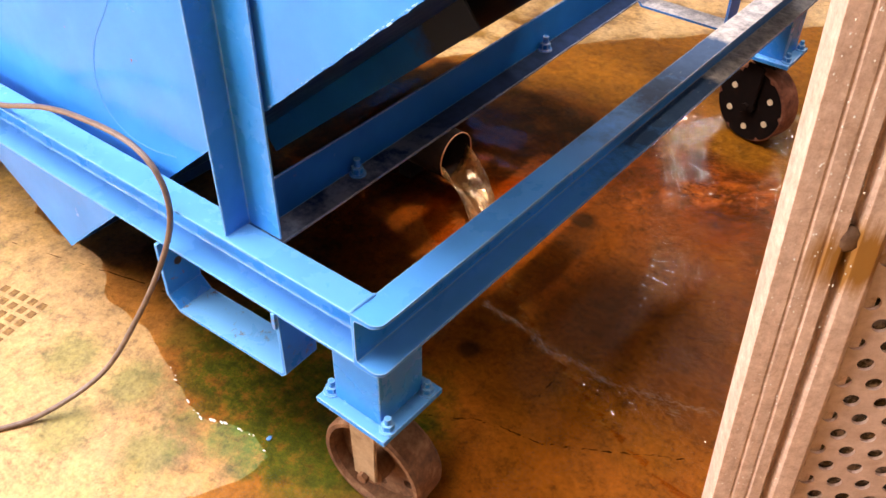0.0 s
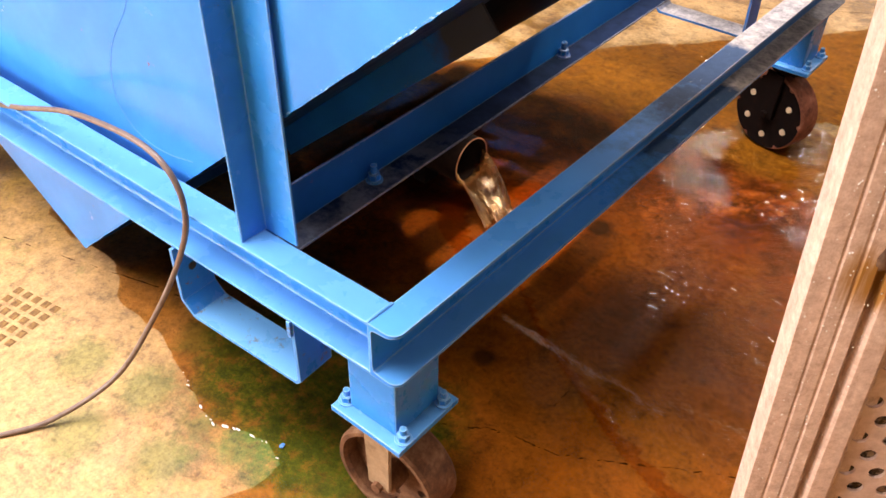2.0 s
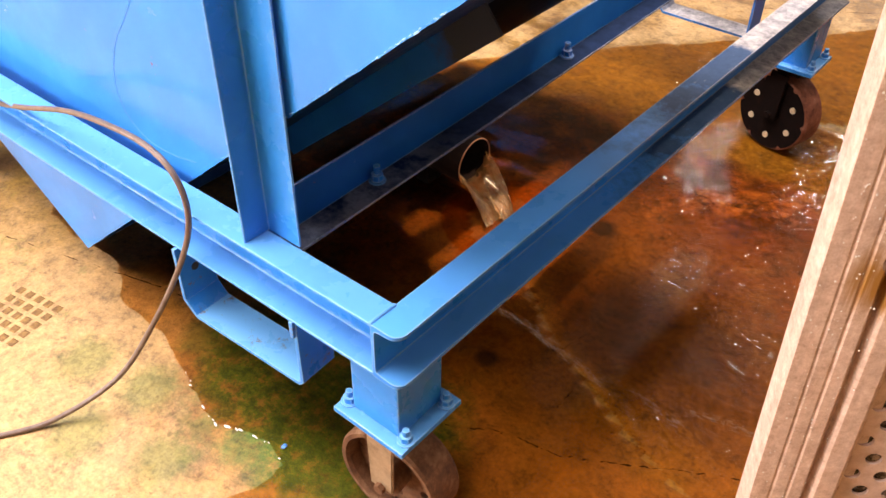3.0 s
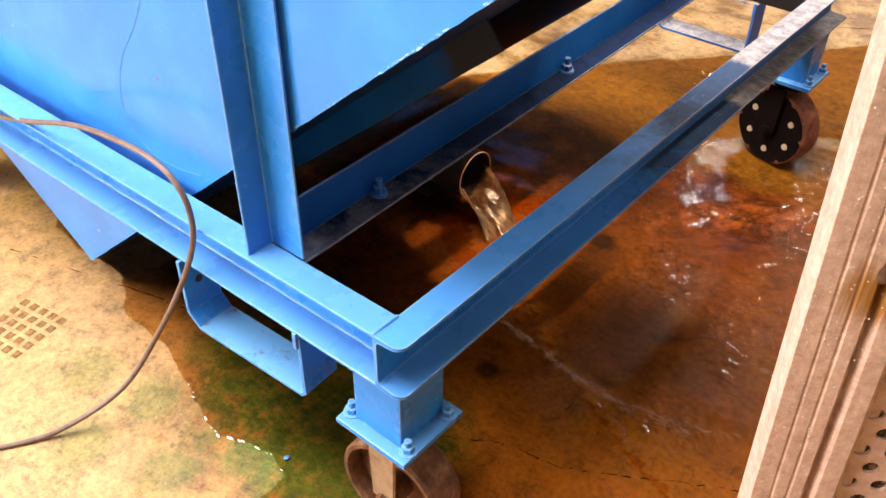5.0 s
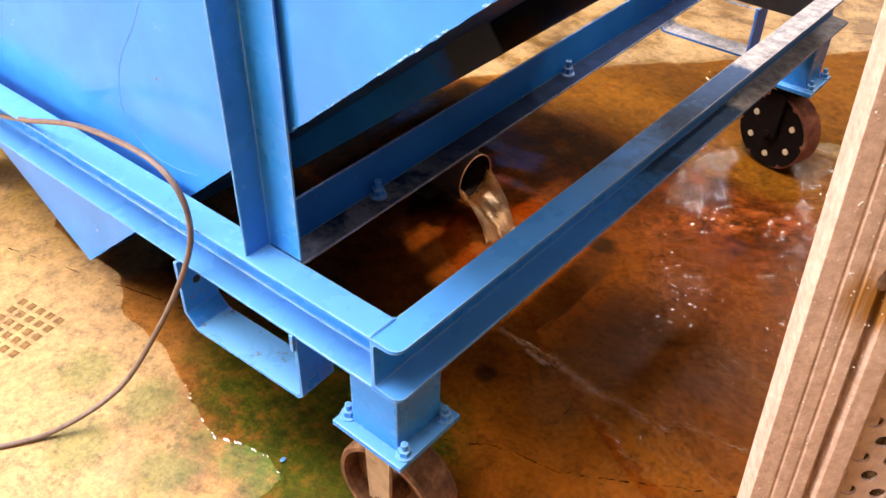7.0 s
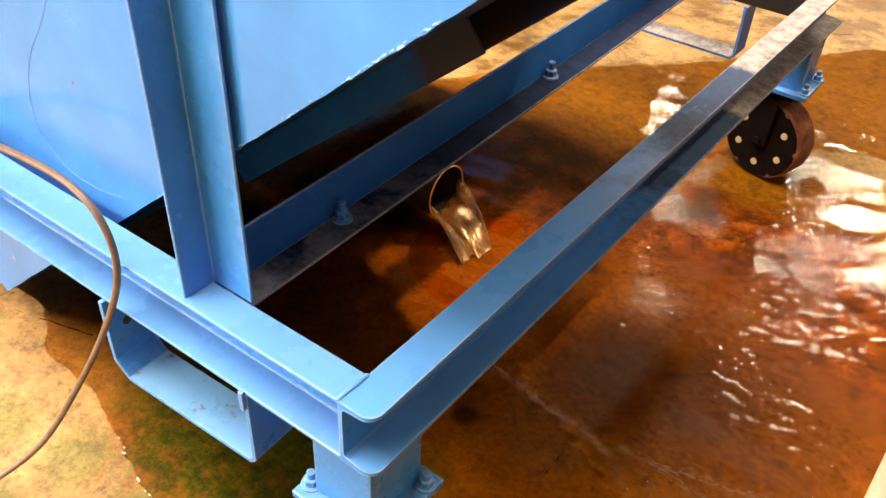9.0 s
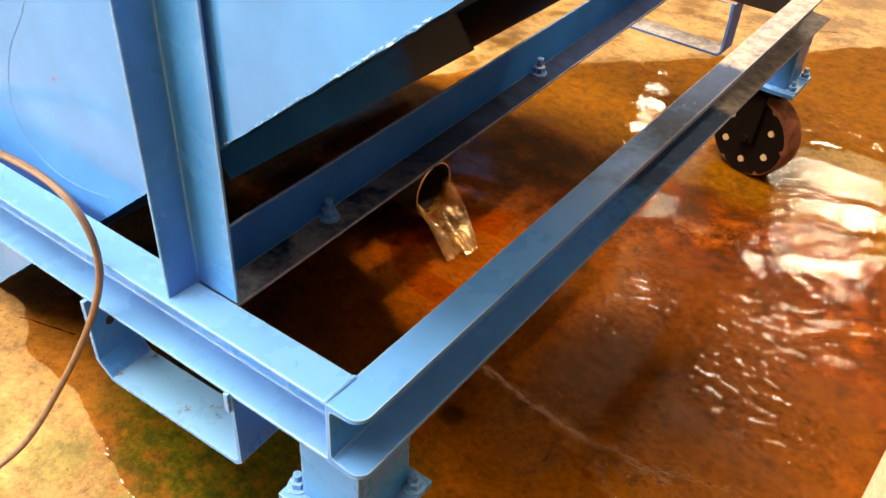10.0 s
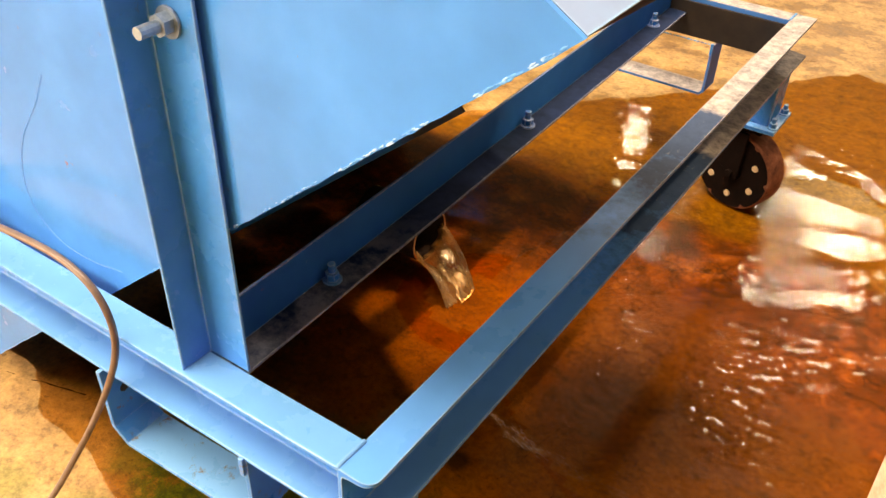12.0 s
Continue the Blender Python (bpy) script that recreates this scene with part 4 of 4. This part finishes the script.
def build_cracks():
    rng = random.Random(12)
    for way in ([(-1.42, -0.10), (-1.17, -0.022), (-0.86, 0.074), (-0.62, 0.12)], [(-0.047, 0.21), (-0.036, 0.29), (-0.015, 0.437), (0.018, 0.614), (0.059, 0.803)], [(0.073, 0.272), (0.161, 0.289), (0.278, 0.358), (0.37, 0.419), (0.477, 0.481)], [(-0.06, 0.199), (0.023, 0.256), (0.1, 0.275)], [(0.09, 0.378), (0.089, 0.473)], [(-0.45, 2.6), (0.4, 3.2), (1.3, 3.6)]):
        bm = bmesh.new()
        pts = []
        for (ax, ay), (bx, by) in zip(way, way[1:]):
            for k in range(14):
                t = k / 14
                pts.append((ax + (bx - ax) * t + rng.uniform(-0.0025, 0.0025), ay + (by - ay) * t + rng.uniform(-0.0025, 0.0025)))
        last = None
        for x, y in pts:
            w = max(0.0002, rng.gauss(0.0011, 0.0008))
            pair = (bm.verts.new((x, y - w, 0.0008)), bm.verts.new((x, y + w, 0.0008)))
            if last and rng.random() > 0.38:
                bm.faces.new((last[0], pair[0], pair[1], last[1]))
            last = pair
        tagged(part("floor_crack", bm, CRACK_DIRT), "thin dirty crack in the concrete floor", "crack", kind="structure")


def build_bits():
    bm = bmesh.new()
    bmesh.ops.create_icosphere(bm, subdivisions=1, radius=0.008, matrix=pose(-0.271, -0.054, 0.005) @ Matrix.Diagonal((0.7, 1, 0.3, 1)))
    tagged(part("paint_flake", bm, FLAKE), "small blue paint flake on the wet floor", "paint flake")
    rng = random.Random(8)
    bm = bmesh.new()
    for k in range(26):
        if rng.random() < 0.35:
            continue
        s = k / 25
        x = -0.6 + 0.34 * s
        y = -0.06
        for step in range(60):
            if wet(x, y) <= 0:
                break
            y -= 0.004
        r = rng.uniform(0.0012, 0.004) * (2.0 if k == 15 else 1)
        bmesh.ops.create_icosphere(bm, subdivisions=1, radius=r, matrix=pose(x + rng.uniform(-0.004, 0.004), y, 0.003, 0, 0, rng.uniform(-20, 20)) @ Matrix.Diagonal((2.0, 0.7, 0.5, 1)))
    tagged(part("foam", bm, FOAM), "white foam flecks along the water's edge", "foam", kind="stuff")


# ---- moving water ----
def build_jet():
    jet = thing("water_jet", "foaming water pouring from the drain pipe", "water jet", (-0.51, 0.86, 0.0))
    rng = random.Random(3)

    def sheet(name, s0, s1, bulge, reach):
        """A curved, ribbed tongue of water from the lower lip of the pipe to the floor."""
        bm = bmesh.new()
        nu, nv = 12, 18
        rows = []
        for j in range(nv + 1):
            t = j / nv
            row = []
            for i in range(nu + 1):
                s = s0 + (s1 - s0) * i / nu
                a = radians(-90 + 92 * s)
                y0, z0 = 0.062 * math.cos(a), 0.125 + 0.062 * math.sin(a)
                narrow = 1 - 0.22 * t
                lip = z0 * (1 - t ** 1.35) + 0.004 * t
                x = reach * t ** 0.9 + bulge * math.sin(math.pi * t) + 0.004 * math.sin(i * 2.1 + j * 0.7)
                row.append(bm.verts.new((x - 0.012, y0 * narrow - 0.03 * t + rng.uniform(-0.0015, 0.0015), lip)))
            rows.append(row)
        for p, q in zip(rows, rows[1:]):
            for i in range(nu):
                bm.faces.new((p[i], p[i + 1], q[i + 1], q[i]))
        bmesh.ops.solidify(bm, geom=bm.faces[:], thickness=0.004)
        return part(name, bm, JET_WATER, jet, smooth=True)
    return [sheet("tongue", -0.95, 0.95, 0.0, 0.13), sheet("strand", -0.9, -0.2, 0.012, 0.125), sheet("strand", -0.15, 0.55, 0.016, 0.145), sheet("strand", 0.4, 1.0, 0.01, 0.14)]


def wave_patch(name, size_x, size_y, height, seed, label):
    """A thin rippled skin of water that thins out to its rim."""
    bm = bmesh.new()
    nx, ny = int(size_x / 0.007), int(size_y / 0.006)
    off = Vector((seed * 7.3, seed * 3.1, 0))
    grid = {}
    for i in range(nx + 1):
        for j in range(ny + 1):
            x, y = (i / nx - 0.5) * size_x, (j / ny - 0.5) * size_y
            r = math.hypot(2 * x / size_x, 2 * y / size_y) + 0.25 * noise.noise(Vector((x * 6, y * 6, 0)) + off)
            rim = max(0.0, min(1.0, (1 - r) * 2.2))
            if r < 1:
                w = noise.noise(Vector((x * 30, y * 66, 0)) + off) + 0.6 * noise.noise(Vector((x * 60, y * 120, 3)) + off)
                grid[i, j] = bm.verts.new((x, y, rim * (0.002 + height * (0.5 + 0.5 * w))))
    for (i, j), v in list(grid.items()):
        q = [grid.get(k) for k in ((i, j), (i + 1, j), (i + 1, j + 1), (i, j + 1))]
        if all(q):
            bm.faces.new(q)
    for v in [v for v in bm.verts if not v.link_faces]:
        bm.verts.remove(v)
    return tagged(part(name, bm, RIPPLE, smooth=True), label, "ripple", "ripples on the water")


def build_current():
    """The fan of water running out from the jet: streaks along the flow, crossed by short waves."""
    bm = bmesh.new()
    step, grid = 0.0055, {}
    for i in range(300):
        for j in range(330):
            x, y = -0.62 + i * step, 0.05 + j * step
            inside = min(current_reach(x, y), wet(x, y))
            if inside <= 0:
                continue
            d, a = math.hypot(x - FALL.x, y - FALL.y), math.atan2(y - FALL.y, x - FALL.x)
            rise = min(1.0, inside / 0.1) * min(1.0, 0.12 + d * d * 1.7)
            warp = 0.5 * noise.noise(Vector((x * 7, y * 7, 5)))
            patchy = max(0.15, min(1.0, 0.55 + 1.5 * noise.noise(Vector((x * 3.1, y * 3.1, 4)))))
            w = 0.0042 * noise.noise(Vector((d * 15, a * 34 + warp, 0))) + 0.0022 * noise.noise(Vector((d * 46 + 2 * warp, a * 70, 3))) + 0.0012 * noise.noise(Vector((d * 9 + warp, a * 7, 6)))
            grid[i, j] = bm.verts.new((x - FALL.x, y - FALL.y, 0.0006 * min(1.0, inside / 0.05) + rise * patchy * w))
    for (i, j) in list(grid):
        q = [grid.get(k) for k in ((i, j), (i + 1, j), (i + 1, j + 1), (i, j + 1))]
        if all(q):
            bm.faces.new(q)
    for v in [v for v in bm.verts if not v.link_faces]:
        bm.verts.remove(v)
    return tagged(part("water_current", bm, CURRENT, smooth=True), "fan of muddy water running out in rippled streaks", "water", kind="structure")


def build_ripples():
    rng = random.Random(21)
    made = []
    # centre, size, turn: short trains of waves riding on the current
    spots = [(0.12, 1.2, 0.34, 0.2, 25), (0.5, 0.98, 0.4, 0.22, 10), (0.42, 1.32, 0.36, 0.24, 22), (0.72, 1.16, 0.36, 0.24, 14), (0.36, 0.66, 0.3, 0.16, -8), (0.3, 1.62, 0.4, 0.2, 28)]
    for k, (x, y, sx, sy, turn) in enumerate(spots):
        ob = wave_patch("ripple", sx, sy, 0.0012, k + 1, "low rippling waves running over the muddy water")
        made.append((ob, x, y, turn, rng.uniform(0, 6.28), rng.uniform(0.8, 1.5)))
    return made


def build_streak():
    """Pale flecks along the edge of the current, painting the bright line of its ridge."""
    rng = random.Random(17)
    made = []
    for k, (x, y) in enumerate(((-0.09, 0.54), (0.06, 0.519), (0.21, 0.524), (0.36, 0.572))):
        bm = bmesh.new()
        for i in range(130):
            u = rng.uniform(-0.1, 0.1)
            r = rng.uniform(0.00015, 0.0005)
            bmesh.ops.create_icosphere(bm, subdivisions=1, radius=r, matrix=pose(u, rng.gauss(0, 0.006) + 0.005 * math.sin(u * 30 + k), 0.0, 0, 0, rng.uniform(-14, 6)) @ Matrix.Diagonal((16.0, 0.9, 0.5, 1)))
        ob = tagged(part("froth", bm, RIDGE_FLECKS), "thin broken line of pale flecks, standing for a bright ridge in the current", "froth", "froth on the water", "stuff")
        made.append((ob, x, y, (-7, -6, 4, 19)[k], 1.3 * k, 0.5))
    return made


def motions():
    walk_times = [0.25 * k for k in range(49)]
    for k, ob in enumerate(jet_parts):
        rng = random.Random(40 + k)
        rows = []
        for t in walk_times:
            rows.append((t, pose(rng.uniform(-0.003, 0.004), rng.uniform(-0.004, 0.004), rng.uniform(-0.002, 0.002), 0, rng.uniform(-1.5, 1.5), rng.uniform(-2.5, 2.5))))
        walk(ob, rows)
    rng = random.Random(77)
    walk(current, [(0.1 * k, pose(FALL.x + rng.uniform(-0.015, 0.02), FALL.y + rng.uniform(-0.012, 0.012), 0.0052 + rng.uniform(-0.0002, 0.0002), 0, 0, rng.uniform(-1.6, 1.6))) for k in range(121)])
    for ob, x, y, turn, phase, speed in ripples:
        rows = []
        for t in walk_times:
            a = phase + speed * 2.6 * t
            out = 0.045 * math.sin(a) + 0.02 * math.sin(2.3 * a + 1)
            c, s = math.cos(radians(turn)), math.sin(radians(turn))
            rows.append((t, pose(x + out * c, y + out * s, 0.0062 + 0.0006 * math.sin(1.7 * a), 0.5 * math.sin(1.9 * a), 0.5 * math.cos(2.2 * a), turn + 6 * math.sin(0.8 * a))))
        walk(ob, rows)


build_floor()
build_hall()
build_frame()
build_hopper()
build_outlet()
build_cable()
build_column()
build_drain()
build_water()
build_cracks()
build_bits()
jet_parts = build_jet()
current = build_current()
ripples = build_ripples()
ripples += build_streak()
motions()
